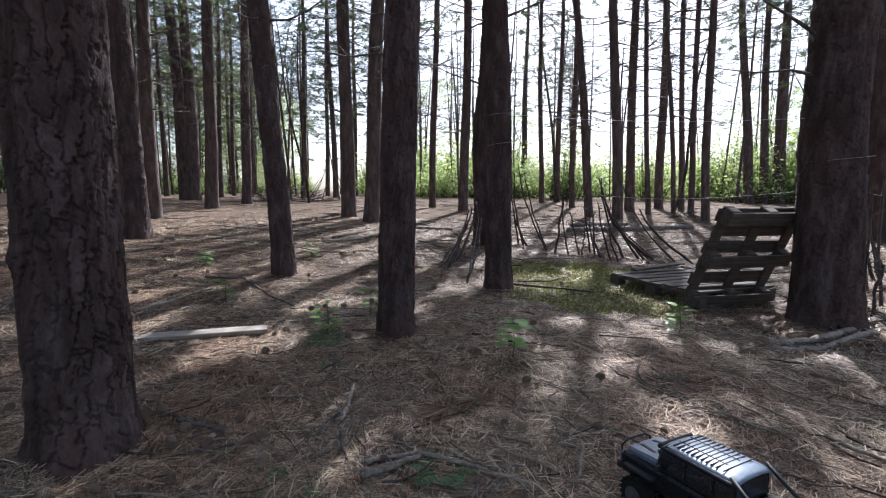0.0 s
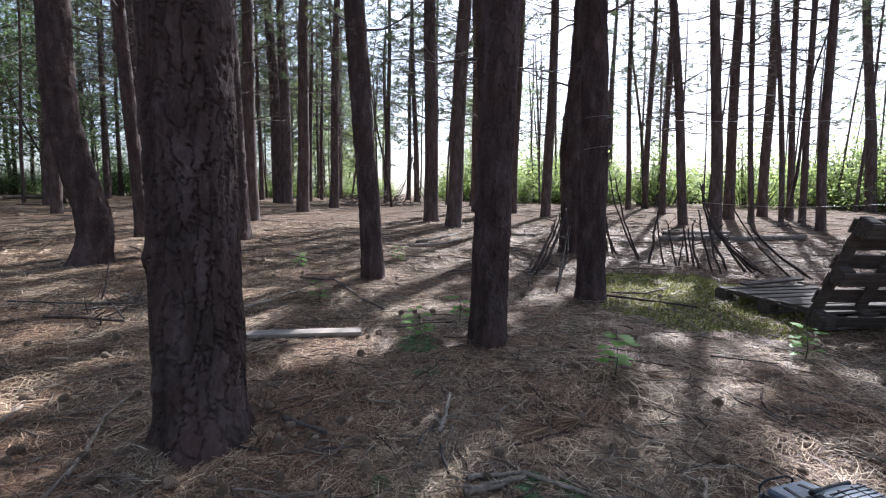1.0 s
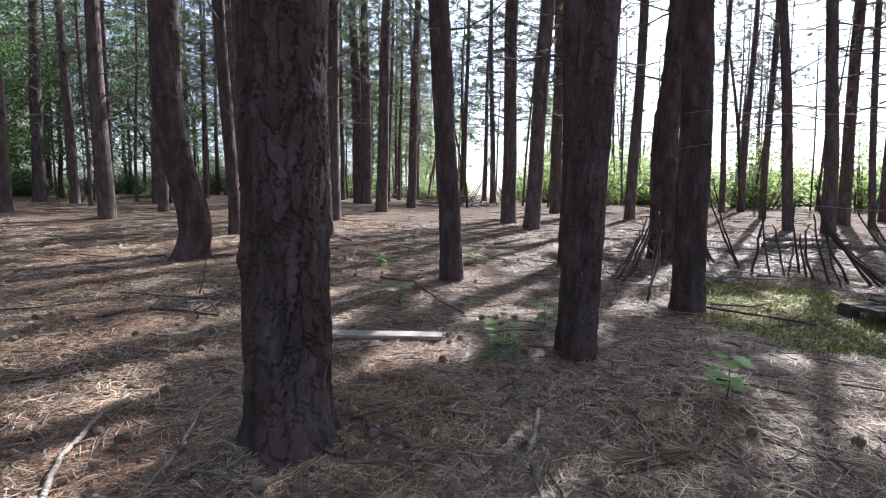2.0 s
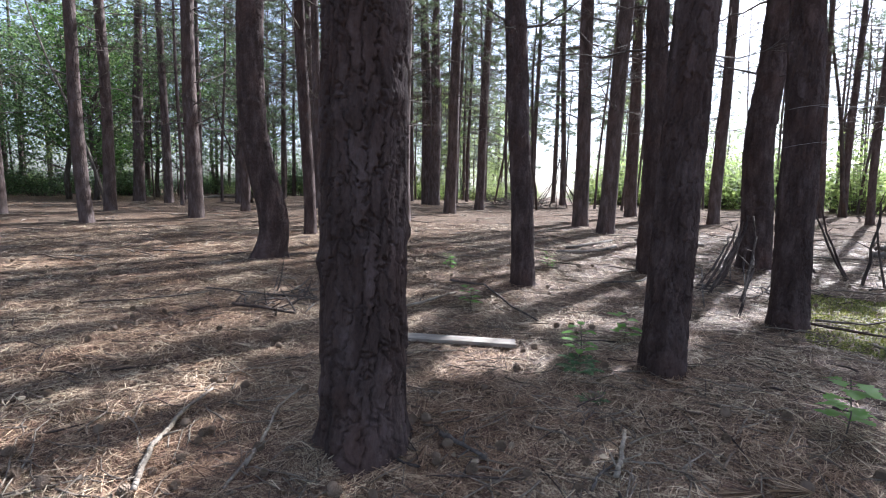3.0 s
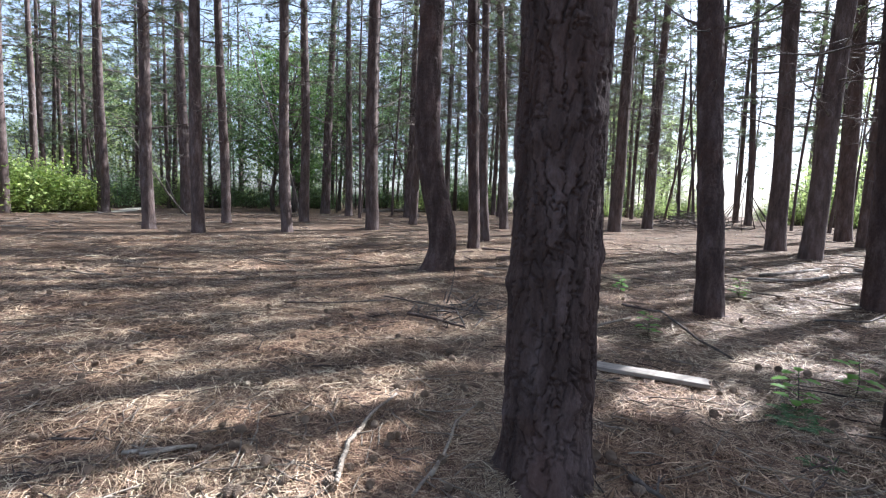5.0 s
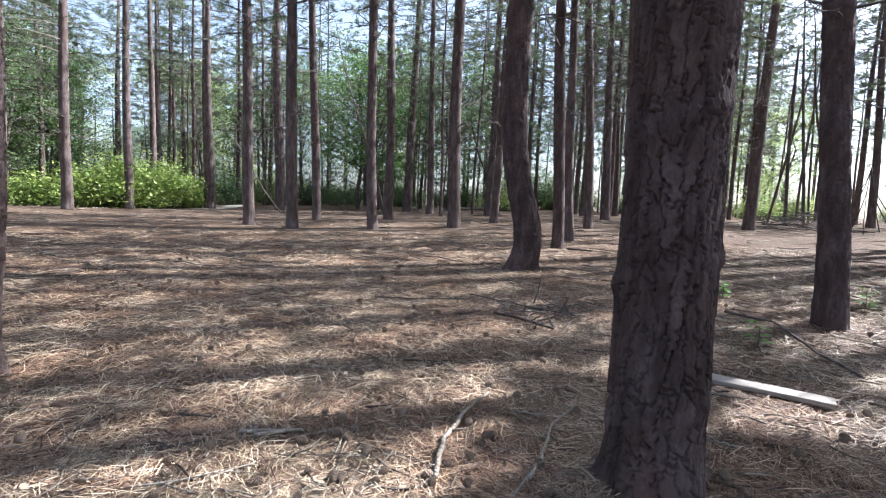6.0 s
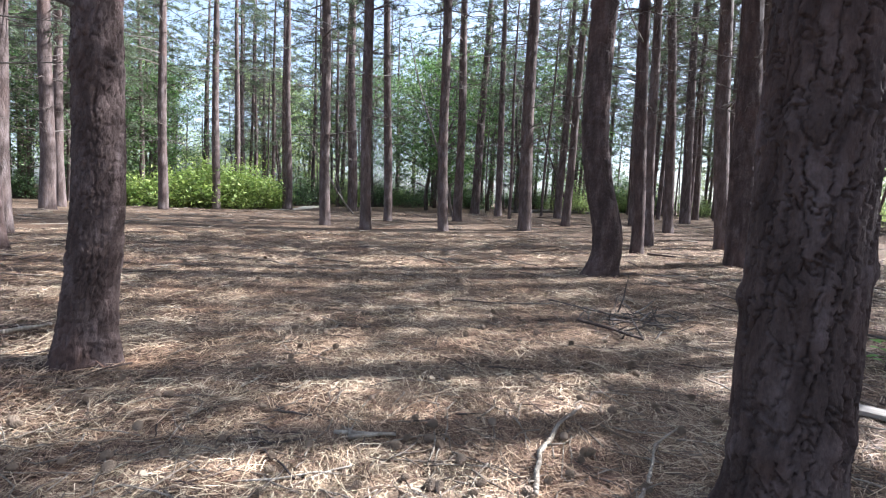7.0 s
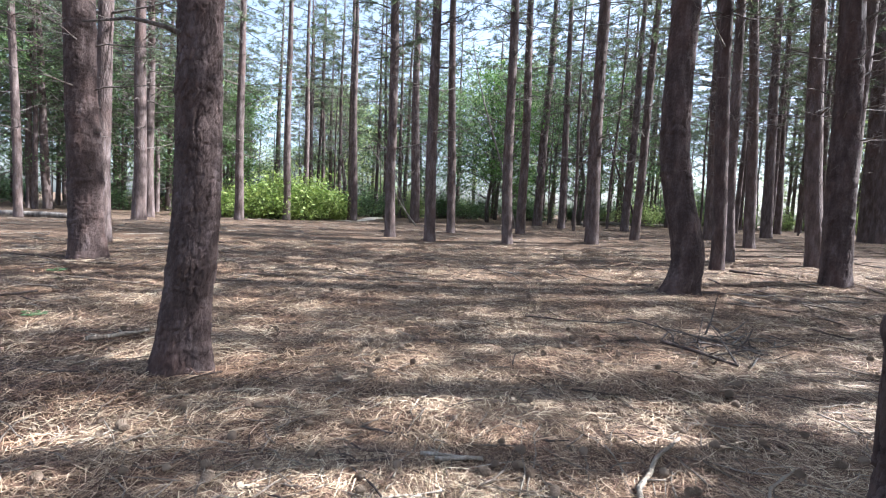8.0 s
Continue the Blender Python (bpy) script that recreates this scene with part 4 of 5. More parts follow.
# ---- radio-controlled truck ----
def build_truck():
    paint = plain_material("black_truck_paint", (0.008, 0.009, 0.011), 0.3, 0.35, 0.0, 120)
    trim = plain_material("matt_black_plastic", (0.015, 0.015, 0.016), 0.6, 0.4)
    # blue-grey puts the sky's reflection on roof and bonnet into the colour
    deck = plain_material("sky_sheen_panel", (0.12, 0.145, 0.185), 0.42, 0.5, 0.1, 90)
    rubber = plain_material("black_rubber", (0.013, 0.012, 0.012), 0.85, 0.2)
    steel = plain_material("grey_rim", (0.15, 0.15, 0.16), 0.4, 0.5, 0.7)
    glass = plain_material("dark_tinted_glass", (0.012, 0.014, 0.018), 0.08, 0.6)
    root = new("toy_truck")
    cx, cy = 0.875, 1.53
    root.matrix_basis = pose(cx, cy, gz(cx, cy) + 0.02, 0, 0, 28) @ Matrix.Diagonal((1.12, 1, 1, 1))
    tagged(root, "black radio-controlled model off-road truck on pine needles", "toy truck")

    def block(name, x, y, z, sx, sy, sz, mat, bev=0.006, label="", parent=None, rx=0.0, ry=0.0, rz=0.0):
        return part(name, mesh_bm(name, box_bm(sx, sy, sz, bev), mat), parent or root, label, pose(x, y, z, rx, ry, rz))

    block("chassis", 0, 0.03, 0.075, 0.1, 0.46, 0.035, trim)
    bm = box_bm(0.19, 0.46, 0.075, 0.008)  # lower body
    body = part("body", mesh_bm("body", bm, paint), root, "gloss black body shell", pose(0, 0.03, 0.137))
    bm = box_bm(0.182, 0.27, 0.09, 0.008)  # cabin, narrower above
    for v in bm.verts:
        if v.co.z > 0:
            v.co.x *= 0.9
            v.co.y = v.co.y * 0.9 - 0.006
    part("cabin", mesh_bm("cabin", bm, paint), root, "black cabin", pose(0, -0.01, 0.219))
    for sx in (-1, 1):
        for y0, ln in ((0.055, 0.085), (-0.04, 0.085), (-0.115, 0.045)):
            block("side_window", sx * 0.0885, y0, 0.222, 0.004, ln, 0.05, glass, 0.001, "dark tinted glass", ry=sx * -5)
    block("windscreen", 0, 0.119, 0.222, 0.15, 0.005, 0.06, glass, 0.001, "dark tinted glass", rx=9)
    block("rear_window", 0, -0.142, 0.222, 0.14, 0.005, 0.055, glass, 0.001, "dark tinted glass", rx=-6)
    bm = box_bm(0.168, 0.14, 0.026, 0.007)
    for v in bm.verts:  # narrower and lower towards the nose
        if v.co.y > 0:
            v.co.x *= 0.86
            v.co.z -= 0.01
        elif abs(v.co.x) < 0.08:
            v.co.z += 0.003
    hood = part("bonnet", mesh_bm("bonnet", bm, deck, False), root, "bonnet with dark vents, sky reflection put into its grey", pose(0, 0.188, 0.186))
    block("bonnet_vent", -0.035, 0.01, 0.0075, 0.012, 0.075, 0.006, trim, 0.001, parent=hood, rx=-4, rz=-12)
    block("bonnet_vent", 0.035, 0.01, 0.0075, 0.012, 0.075, 0.006, trim, 0.001, parent=hood, rx=-4, rz=12)
    block("bonnet_vent", 0, -0.02, 0.0115, 0.05, 0.008, 0.004, trim, 0.001, parent=hood)
    bm = bmesh.new()  # roof skin: sloping brow, crowned middle, dropped tail
    rows = []
    for y, z, w in ((0.128, -0.034, 0.074), (0.112, -0.012, 0.079), (0.092, -0.002, 0.082), (0.06, 0.002, 0.083), (-0.11, 0.002, 0.083), (-0.14, 0.0, 0.082), (-0.152, -0.006, 0.081)):
        rows.append([bm.verts.new((q * w, y, z - 0.012 * abs(q) ** 4)) for q in (-1, -0.85, -0.5, 0, 0.5, 0.85, 1)])
    top = [bm.faces.new((r0[k], r0[k + 1], r1[k + 1], r1[k])) for r0, r1 in zip(rows, rows[1:]) for k in range(6)]
    bmesh.ops.recalc_face_normals(bm, faces=top)
    bmesh.ops.solidify(bm, geom=top, thickness=0.006)
    roof = part("roof", mesh_bm("roof", bm, deck, True), root, "roof panel with black ribs, sky reflection put into its blue-grey", pose(0, 0, 0.272))
    block("roof_brow", 0, 0.122, -0.02, 0.15, 0.022, 0.014, trim, 0.004, parent=roof, rx=-52)
    for i in range(10):
        for x, w in ((-0.049, 0.038), (0.0, 0.046), (0.049, 0.038)):
            block("roof_rib", x, 0.075 - i * 0.0165, 0.001, w, 0.0045, 0.005, trim, 0.001, parent=roof)
    for x in (-0.026, 0.026):
        block("roof_strip", x, 0.0, 0.001, 0.0035, 0.17, 0.005, trim, 0.001, parent=roof)
    block("tail_seam", 0, -0.098, 0.002, 0.138, 0.003, 0.005, trim, 0.001, parent=roof)
    for sx in (-1, 1):
        block("roof_rail", sx * 0.084, -0.018, 0.256, 0.008, 0.25, 0.012, trim, 0.003)
        V, Fc = [], []
        tube(V, Fc, ((sx * 0.08, -0.13, 0.276), (sx * 0.084, -0.2, 0.225), (sx * 0.088, -0.255, 0.19)), (0.006, 0.006, 0.006), 8)
        part("brace_bar", mesh_of("brace_bar", V, Fc, [trim]), root, "thin black brace bar")
        block("mirror", sx * 0.108, 0.095, 0.195, 0.025, 0.012, 0.018, trim, 0.003)
        for y in (0.17, -0.145):
            block("wheel_arch", sx * 0.103, y, 0.142, 0.03, 0.125, 0.014, trim, 0.004)
            wheel = part("wheel", None, root, "", pose(sx * 0.105, y, 0.06, 0, 90, 0))
            bmw = bmesh.new()
            bmesh.ops.create_cone(bmw, cap_ends=True, segments=32, radius1=0.06, radius2=0.06, depth=0.046)
            bmesh.ops.bevel(bmw, geom=[e for e in bmw.edges if abs(e.verts[0].co.z - e.verts[1].co.z) < 1e-5], offset=0.009, segments=3, affect="EDGES")
            part("tyre", mesh_bm("tyre", bmw, rubber), wheel, "black rubber tyre")
            for k in range(20):
                a = k * 18
                part("tread_lug", mesh_bm("tread_lug", box_bm(0.006, 0.009, 0.04, 0.001), rubber), wheel, "", pose(0, 0, 0, 0, 0, a) @ pose(0.0605, 0, 0, 12, 0, 0))
            bmr = bmesh.new()
            bmesh.ops.create_cone(bmr, cap_ends=True, segments=20, radius1=0.032, radius2=0.028, depth=0.05)
            part("rim", mesh_bm("rim", bmr, steel), wheel, "grey rim")
    block("load_bed", 0, -0.2, 0.178, 0.17, 0.1, 0.014, paint, 0.004, "glossy dark rear deck")
    block("front_bumper", 0, 0.272, 0.115, 0.19, 0.022, 0.028, trim)
    block("rear_bumper", 0, -0.212, 0.11, 0.18, 0.02, 0.026, trim)
    V, Fc = [], []
    tube(V, Fc, ((-0.07, 0.276, 0.125), (-0.068, 0.285, 0.175), (-0.04, 0.287, 0.19), (0.04, 0.287, 0.19), (0.068, 0.285, 0.175), (0.07, 0.276, 0.125)), (0.004,) * 6, 8)
    part("bull_bar", mesh_of("bull_bar", V, Fc, [trim]), root)
    block("grille", 0, 0.262, 0.155, 0.12, 0.006, 0.036, trim, 0.002)
    for sx in (-1, 1):
        bmh = bmesh.new()
        bmesh.ops.create_cone(bmh, cap_ends=True, segments=18, radius1=0.015, radius2=0.013, depth=0.008)
        part("headlight", mesh_bm("headlight", bmh, steel), root, "round clear headlight", pose(sx * 0.078, 0.264, 0.156, -90, 0, 0))


build_truck()


# ---- cord between two trunks ----
def build_cord(ends, sag, r=0.0022):
    a, b = Vector(ends[0]), Vector(ends[1])
    pts = [a.lerp(b, q) - Vector((0, 0, sag * math.sin(q * 3.1416))) for q in np.linspace(0, 1, 14)]
    V, Fc = [], []
    tube(V, Fc, pts, [r] * 14, 6)
    tagged(new("cord", mesh_of("cord", V, Fc, [CORD])), "pale thin cord strung between two pine trunks", "cord", "strung cords")


def build_cord_loop(x, y, z, r, tilt):
    """A cord wound once round a trunk."""
    V, Fc = [], []
    ring = [(x + math.cos(w) * r, y + math.sin(w) * r, z + tilt * math.cos(w)) for w in np.linspace(0, 6.2832, 25)]
    tube(V, Fc, ring, [0.0013] * 25, 5, False)
    tagged(new("cord_loop", mesh_of("cord_loop", V, Fc, [CORD])), "pale thin cord tied round a pine trunk", "cord", "strung cords")


CORD = plain_material("pale_cord", (0.33, 0.32, 0.3), 0.6, 0.4)
build_cord(((0.63, 5.02, 1.92), (3.05, 4.06, 1.77)), 0.05)
build_cord(((2.35, 7.5, 1.12), (3.02, 4.2, 1.18)), 0.06, 0.002)
build_cord_loop(0.58, 5.15, 1.93, 0.137, 0.01)
build_cord_loop(0.58, 5.15, 1.64, 0.139, 0.02)
build_cord_loop(3.18, 4.06, 1.44, 0.244, 0.025)


# ---- seedlings and ferns ----
def lobed_leaf(V, Fc, base, d, up, size, rr):
    d = d.normalized()
    s = d.cross(up).normalized()
    n = s.cross(d)
    prof = ((0.0, 0.03), (0.15, 0.22), (0.25, 0.42), (0.38, 0.25), (0.5, 0.46), (0.62, 0.24), (0.78, 0.3), (1.0, 0.0))
    i = len(V)
    for t, w in prof:
        sag = -0.25 * t * t * size
        V += [base + d * t * size + s * w * size + n * (sag + 0.12 * w * size), base + d * t * size + n * sag, base + d * t * size - s * w * size + n * (sag + 0.12 * w * size)]
    for k in range(len(prof) - 1):
        a = i + 3 * k
        Fc.append((a, a + 1, a + 4, a + 3))
        Fc.append((a + 1, a + 2, a + 5, a + 4))


def seedling(x, y, size=1.0, leaves=13):
    rr = random.Random(int(abs(x) * 1000 + y * 10))
    root = new("seedling")
    root.location = (x, y, gz(x, y))
    tagged(root, "small green broadleaf seedling with yellowing leaves in litter", "plant", "seedlings")
    V, Fc = [], []
    tube(V, Fc, ((0, 0, -0.02), (0.012, 0, 0.1 * size), (0.0, 0.015, 0.24 * size)), (0.004, 0.003, 0.002), 5)
    part("stem", mesh_of("stem", V, Fc, [TWIG]), root)
    for k in range(leaves):
        V, Fc = [], []
        a, z = k * 2.4 + rr.random(), (0.05 + 0.19 * k / leaves) * size
        d = Vector((math.cos(a), math.sin(a), rr.uniform(-0.1, 0.5)))
        stalk = Vector((0, 0, z)) + d * 0.035 * size
        tube(V, Fc, (Vector((0, 0, z)), stalk), (0.0014, 0.001), 4, False)
        lobed_leaf(V, Fc, stalk, d, Vector((0, 0, 1)), rr.uniform(0.06, 0.1) * size, rr)
        part("leaf", mesh_of("leaf", V, Fc, [LEAF_SEEDLING]), root)


def fern(x, y, size=1.0):
    rr = random.Random(int(abs(x) * 900 + abs(y) * 17))
    root = new("fern")
    root.location = (x, y, gz(x, y))
    tagged(root, "small fresh green fern growing through pine needles", "fern", "ferns")
    for k in range(6):
        V, Fc = [], []
        a = k * 1.05 + rr.uniform(-0.3, 0.3)
        L = rr.uniform(0.13, 0.21) * size
        d = Vector((math.cos(a), math.sin(a), 0))
        s = Vector((-d.y, d.x, 0))
        pts = [d * L * t + Vector((0, 0, L * (0.75 * t - 0.5 * t * t))) for t in np.linspace(0, 1, 14)]
        tube(V, Fc, pts, [0.0015] * 14, 3, False)
        for j in range(2, 14):
            w = L * 0.34 * math.sin(3.14159 * (j / 14) ** 0.6) + 0.006
            for side in (-1, 1):
                i = len(V)
                p = pts[j]
                e = (s * side + d * 0.35).normalized()
                V += [p, p + e * w * 0.5 + d * 0.009 * size, p + e * w + Vector((0, 0, -0.008)), p + e * w * 0.5 - d * 0.007 * size]
                Fc.append((i, i + 1, i + 2, i + 3))
        part("frond", mesh_of("frond", V, Fc, [FERN], False), root)


seedling(0.43, 2.93, 1.2, 16)
seedling(1.75, 3.56)
seedling(-3.04, 6.28)
seedling(-2.05, 4.56)
seedling(-0.84, 3.50)
seedling(-0.61, 4.05)
seedling(-1.86, 6.89)
fern(0.01, 1.82, 0.8)
fern(-0.56, 1.70, 0.8)
fern(-0.79, 3.28, 0.7)
fern(-0.67, 2.89, 0.55)
fern(-0.82, 3.43, 0.7)
fern(-6.14, -1.58, 0.7)
fern(-8.68, -2.07, 0.7)


# ---- moss, needles, twigs and cones ----
def mesh_np(name, V, Fq, mat):
    me = bpy.data.meshes.new(name)
    me.vertices.add(len(V))
    me.vertices.foreach_set("co", V.astype(np.float32).ravel())
    n = len(Fq)
    me.loops.add(n * 4)
    me.loops.foreach_set("vertex_index", Fq.astype(np.int32).ravel())
    me.polygons.add(n)
    me.polygons.foreach_set("loop_start", np.arange(0, n * 4, 4, dtype=np.int32))
    me.materials.append(mat)
    me.update(calc_edges=True)
    me.validate()
    return me


def blades(x, y, z, head, pitch, length, width, bow):
    """Thin bowed strips, two quads each."""
    d = np.stack([np.cos(head) * np.cos(pitch), np.sin(head) * np.cos(pitch), np.sin(pitch)], 1)
    s = np.stack([-np.sin(head), np.cos(head), np.zeros_like(head)], 1)
    c = np.stack([x, y, z], 1)
    rows = []
    for t in (-0.5, 0.0, 0.5):
        mid = c + d * (t * length)[:, None] + s * (bow * (1 - 4 * t * t) * length)[:, None]
        mid[:, 2] += (0.12 * (1 - 4 * t * t) * length) * np.cos(head * 5)
        w = (width * (0.5 if t else 0.6))[:, None]
        tip = np.stack([np.zeros_like(head), np.zeros_like(head), width * 0.35], 1)
        rows += [mid - s * w, mid + s * w + tip]
    V = np.stack(rows, 1).reshape(-1, 3)
    b = np.arange(len(x))[:, None] * 6
    Fq = np.concatenate([b + np.array([[0, 1, 3, 2]]), b + np.array([[2, 3, 5, 4]])], 1).reshape(-1, 4)
    return V, Fq


def ground_of(x, y):
    return np.array([gz(a, b) for a, b in zip(x.tolist(), y.tolist())])


def moss_inside(x, y):
    u, v = (x - 1.6) / 0.95, (y - 5.45) / 1.35
    return u * u + v * v < 1 + 0.25 * np.sin(x * 7) * np.sin(y * 5)


def build_needles(n=400000):
    g = np.random.default_rng(4)
    d = np.exp(g.uniform(math.log(1.0), math.log(13.0), n))
    a = np.radians(g.uniform(-50, 122, n))
    x, y = -0.35 - np.sin(a) * d, 0.05 + np.cos(a) * d
    keep = ~(moss_inside(x, y) & (g.random(n) < 0.72))
    x, y, d = x[keep], y[keep], d[keep]
    n = len(x)
    swirl = 3.0 * np.sin(x * 2.3 + 1.5 * np.sin(y * 1.9)) + 2.0 * np.cos(y * 3.1 + x)
    head = swirl + g.normal(0, 1.9, n)
    k = np.clip(0.7 + d / 6.0, 1.0, 2.2)
    heap = np.clip(np.sin(x * 6.1 + 2 * np.sin(y * 4.3)) * np.sin(y * 6.7 + x), 0, 1) * 0.022
    z = ground_of(x, y) + 0.004 + (0.014 + heap) * g.random(n)
    V, Fq = blades(x, y, z, head, g.normal(0, 0.13, n), g.uniform(0.08, 0.2, n), g.uniform(0.0013, 0.0027, n) * k, g.normal(0, 0.15, n))
    ob = new("pine_needle_litter", mesh_np("pine_needle_litter", V, Fq, NEEDLE_DRY))
    tagged(ob, "thick layer of dry brown and straw-coloured pine needles", "pine needles", kind="stuff")


def build_moss(n=30000):
    g = np.random.default_rng(6)
    x, y = g.uniform(0.3, 2.9, n), g.uniform(3.8, 7.1, n)
    keep = moss_inside(x, y)
    x, y = x[keep], y[keep]
    n = len(x)
    z = ground_of(x, y) + 0.012
    V, Fq = blades(x, y, z, g.uniform(0, 6.28, n), g.uniform(0.2, 1.2, n), g.uniform(0.02, 0.05, n), g.uniform(0.004, 0.008, n), g.normal(0, 0.1, n))
    tagged(new("moss_patch", mesh_np("moss_patch", V, Fq, MOSS)), "low green and yellow moss patch on the ground", "moss", kind="stuff")


def build_twigs(name, n, far_n, mat, short, long, thin, thick, seed, label):
    rr = random.Random(seed)
    V, Fc = [], []
    for i in range(n + far_n):
        far = i >= n
        d = rr.uniform(7, 27) if far else math.exp(rr.uniform(math.log(1.3), math.log(12)))
        a = radians(rr.uniform(-50, 122))
        x, y = -0.35 - math.sin(a) * d, 0.05 + math.cos(a) * d
        h, L = rr.uniform(0, 6.28), rr.uniform(0.25, 0.9) if far else rr.uniform(short, long)
        pts = []
        for k in range(4):
            pts.append((x, y, gz(x, y) + 0.024 + rr.uniform(0, 0.014)))
            h += rr.gauss(0, 0.3)
            x, y = x + math.cos(h) * L / 3, y + math.sin(h) * L / 3
        r = rr.uniform(0.005, 0.016) if far else rr.uniform(thin, thick)
        tube(V, Fc, pts, (r, r * 0.9, r * 0.7, r * 0.4), 4, False)
    tagged(new(name, mesh_of(name, V, Fc, [mat])), label, "twigs", kind="stuff")


def build_cones():
    V, Fc = [], []
    for k in range(56):
        t = k / 56
        a = k * 2.39996
        r = 0.021 * math.sin(3.1416 * (0.12 + 0.83 * t)) + 0.002
        x = -0.03 + 0.06 * t
        o = Vector((x, math.cos(a) * r * 0.45, math.sin(a) * r * 0.45))
        d = Vector((0.55, math.cos(a), math.sin(a))).normalized()
        s = Vector((0, -math.sin(a), math.cos(a)))
        i = len(V)
        L = r * 0.85 + 0.004
        V += [o - s * 0.004, o + s * 0.004, o + d * L * 0.8 + s * 0.0075, o + d * L, o + d * L * 0.8 - s * 0.0075]
        V += [v - Vector((0.003, 0, 0)) for v in V[i:i + 5]]
        Fc += [(i, i + 1, i + 2, i + 3, i + 4), (i + 9, i + 8, i + 7, i + 6, i + 5)] + [(i + q, i + (q + 1) % 5, i + 5 + (q + 1) % 5, i + 5 + q) for q in range(5)]
    tube(V, Fc, ((-0.033, 0, 0), (0, 0, 0), (0.032, 0, 0)), (0.007, 0.011, 0.004), 8)
    me = mesh_of("pine_cone", V, Fc, [CONE], False)
    rr = random.Random(12)
    for _ in range(280):
        d = math.exp(rr.uniform(math.log(1.8), math.log(8.5)))
        a = radians(-42 + 154 * rr.random() ** 0.6)
        x, y = -0.35 - math.sin(a) * d, 0.05 + math.cos(a) * d
        s = rr.uniform(0.5, 0.85)
        ob = new("pine_cone", me)
        ob.matrix_basis = Matrix.Translation((x, y, gz(x, y) + 0.038)) @ pose(0, 0, 0, rr.uniform(0, 360), rr.uniform(-25, 25), rr.uniform(0, 360)) @ Matrix.Diagonal((s, s, s, 1))
        tagged(ob, "brown open pine cone lying on needles", "pine cone", "fallen pine cones")


def brush_pile(x, y, wide, tall, count, seed):
    rr = random.Random(seed)
    V, Fc = [], []
    for _ in range(count):
        a, q = rr.random() * 6.28, rr.random() ** 0.5
        px, py = x + math.cos(a) * wide * q, y + math.sin(a) * wide * q
        p = Vector((px, py, gz(px, py) + tall * (1 - q) * rr.random()))
        e = Vector((rr.gauss(0, 1), rr.gauss(0, 1), rr.uniform(-0.1, 0.5))).normalized() * rr.uniform(0.3, 0.9) * wide
        r0 = rr.uniform(0.004, 0.014) * (0.6 + wide * 0.5)
        tube(V, Fc, (p, p + e * 0.5 + Vector((0, 0, rr.gauss(0, 0.03))), p + e), (r0, r0 * 0.8, r0 * 0.3), 4, False)
    ob = new("brush_pile", mesh_of("brush_pile", V, Fc, [TWIG]))
    tagged(ob, "tangled heap of dead brushwood on the forest floor", "brush pile", kind="stuff")


brush_pile(6.45, 13.2, 0.45, 0.3, 70, 1)
brush_pile(-6.6, 21.5, 1.6, 1.0, 160, 2)
brush_pile(-3.75, 3.95, 0.5, 0.08, 60, 3)
brush_pile(3.55, 4.3, 0.55, 0.25, 50, 4)
brush_pile(0.25, 6.6, 0.5, 0.12, 40, 5)
for k in range(9):  # a far tepee of poles
    den_pole(-4.9 + 1.2 * math.cos(k * 0.7), 21.5 + 1.2 * math.sin(k * 0.7), -4.9, 21.5, 2.9)

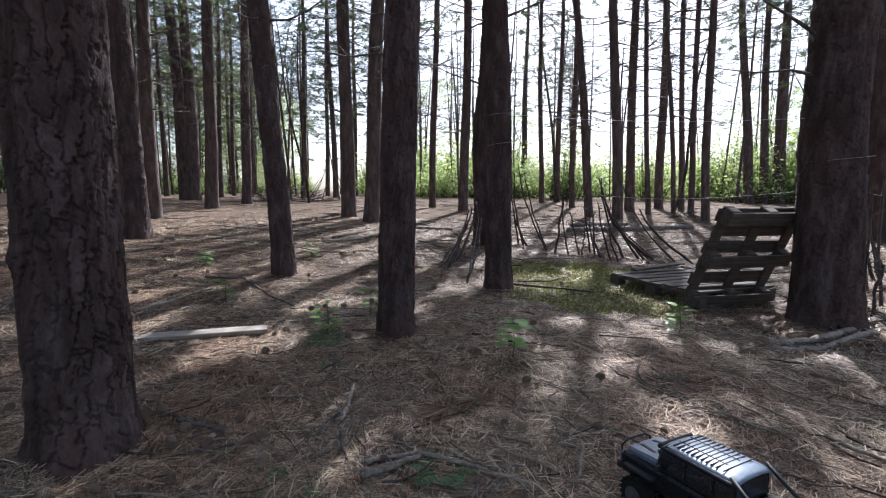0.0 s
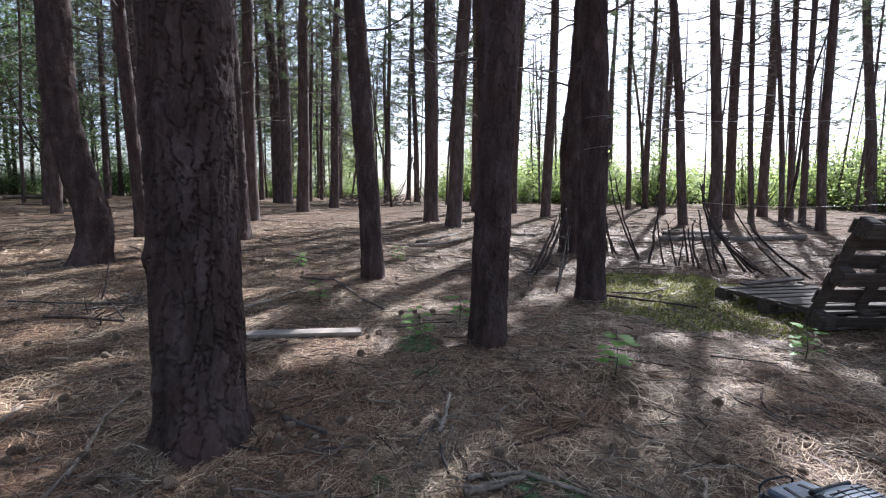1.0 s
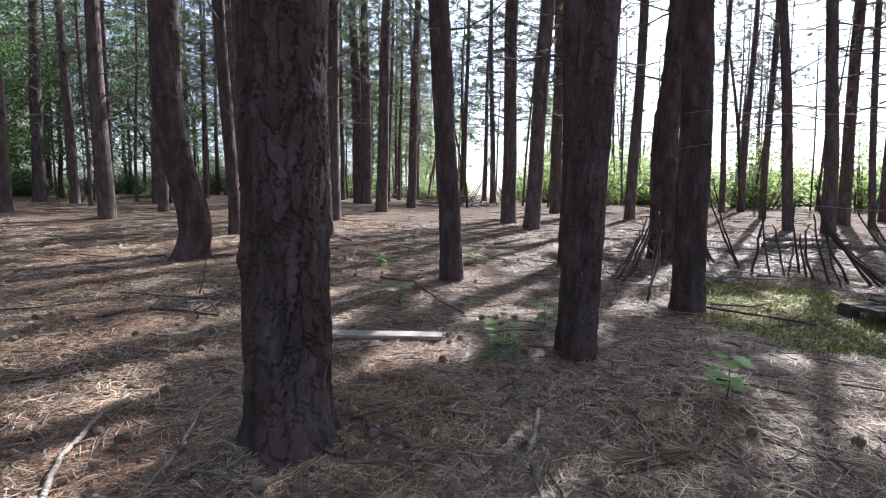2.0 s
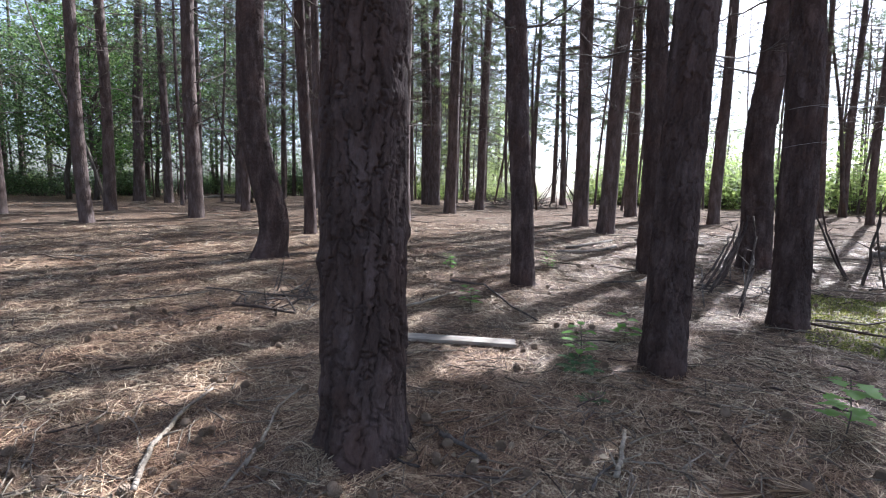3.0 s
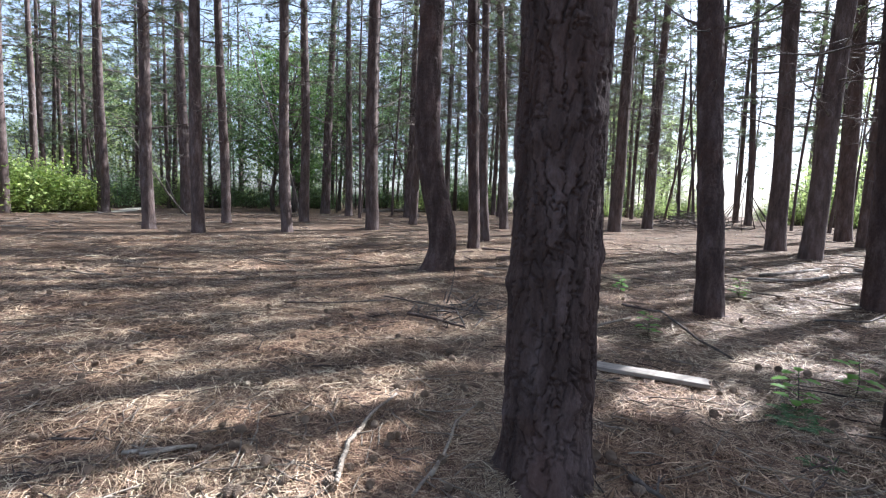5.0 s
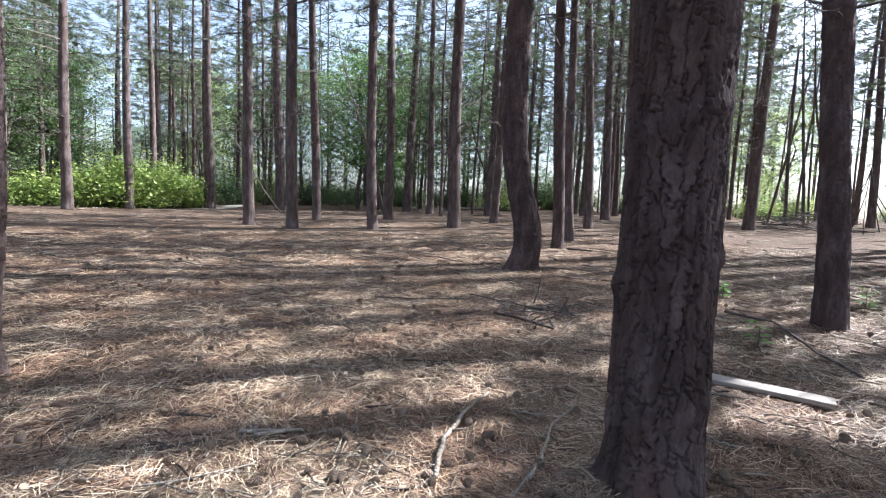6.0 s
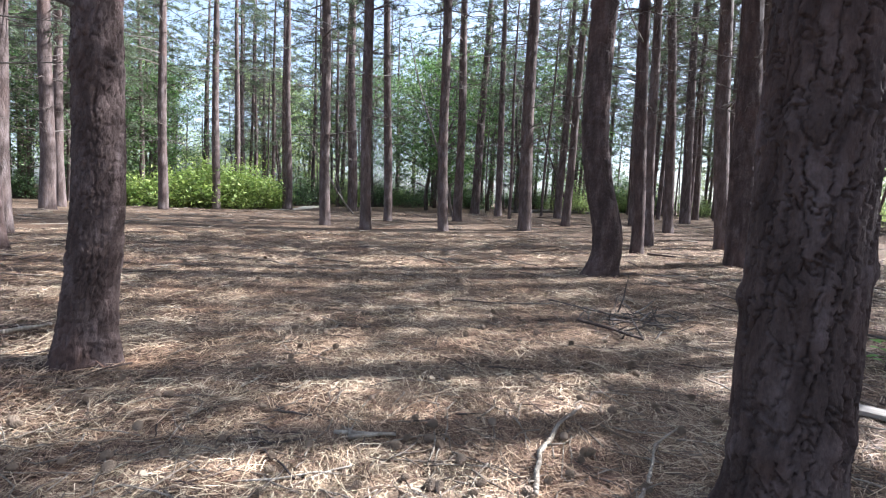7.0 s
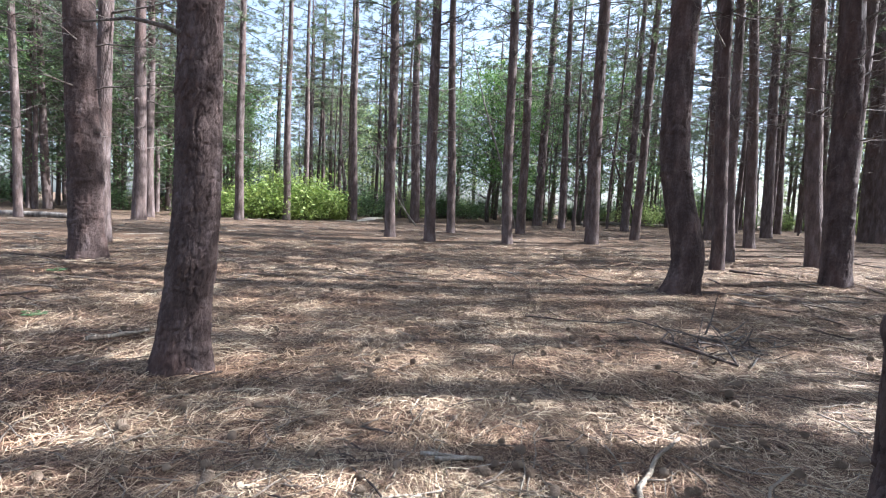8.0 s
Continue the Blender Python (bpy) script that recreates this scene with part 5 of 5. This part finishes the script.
def needle_spray(x, y, tilt, seed):
    """A fallen shoot whose dry needles fan out like a brush."""
    rr = random.Random(seed)
    V, Fc = [], []
    tube(V, Fc, ((0, 0, 0.0), (0, 0, 0.05)), (0.004, 0.003), 5)
    for k in range(60):
        a, q = rr.random() * 6.28, rr.uniform(0.05, 0.5)
        d = Vector((math.cos(a) * q, math.sin(a) * q, -1)).normalized()
        s = d.cross(Vector((rr.gauss(0, 1), rr.gauss(0, 1), 0.3))).normalized() * 0.0012
        o, L = Vector((0, 0, 0.16)), rr.uniform(0.1, 0.16)
        i = len(V)
        V += [o - s, o + s, o + d * L + s + Vector((0, 0, 0)), o + d * L - s]
        Fc.append((i, i + 1, i + 2, i + 3))
    ob = new("needle_spray", mesh_of("needle_spray", V, Fc, [NEEDLE_DRY], False))
    ob.matrix_basis = pose(x, y, gz(x, y) + 0.03, tilt, 0, seed * 50)
    tagged(ob, "dry brown pine shoot with fanned needles", "pine shoot", "fallen pine shoots")


def build_fallen_leaves():
    pale = leaf_material("pale_dry_leaf", ((0.0, (0.2, 0.14, 0.09)), (0.6, (0.3, 0.235, 0.165)), (1.0, (0.48, 0.42, 0.33))), 0.15, 0.7)
    rr = random.Random(31)
    shapes = []
    for k in range(4):
        V, Fc = [], []
        lobed_leaf(V, Fc, Vector((0, 0, 0)), Vector((1, 0, 0.15)), Vector((0, 0, 1)), 0.055, rr)
        shapes.append(mesh_of("fallen_leaf", [v + Vector((0, 0, 0.006 * math.sin(60 * v.x + k))) for v in V], Fc, [pale]))
    for _ in range(70):
        d = math.exp(rr.uniform(math.log(1.5), math.log(8)))
        a = radians(rr.uniform(-45, 115))
        x, y = -0.35 - math.sin(a) * d, 0.05 + math.cos(a) * d
        ob = new("fallen_leaf", rr.choice(shapes))
        ob.matrix_basis = pose(x, y, gz(x, y) + 0.036, rr.uniform(-35, 35), rr.uniform(-30, 30), rr.uniform(0, 360)) @ Matrix.Scale(rr.uniform(0.4, 0.8), 4)
        tagged(ob, "small pale dry leaf curled on the needles", "leaf", "fallen leaves")


needle_spray(0.06, 2.33, 62, 1)
needle_spray(-0.13, 2.22, 80, 2)
needle_spray(-1.75, 2.35, 84, 3)
needle_spray(-1.2, 1.95, 86, 4)
needle_spray(0.75, 2.9, 84, 5)
build_fallen_leaves()
build_moss()
build_needles()
build_twigs("twig_litter", 2900, 1600, TWIG_TAN, 0.05, 0.32, 0.0018, 0.006, 8, "scattered small broken twigs on the needle litter")
build_twigs("bleached_twig_litter", 620, 160, STICK, 0.12, 0.5, 0.002, 0.006, 18, "thin bleached curved twigs strewn over the needles")
build_twigs("dark_twig_litter", 230, 200, POLE, 0.1, 0.4, 0.003, 0.007, 28, "thin dark twigs strewn over the needles")
build_cones()
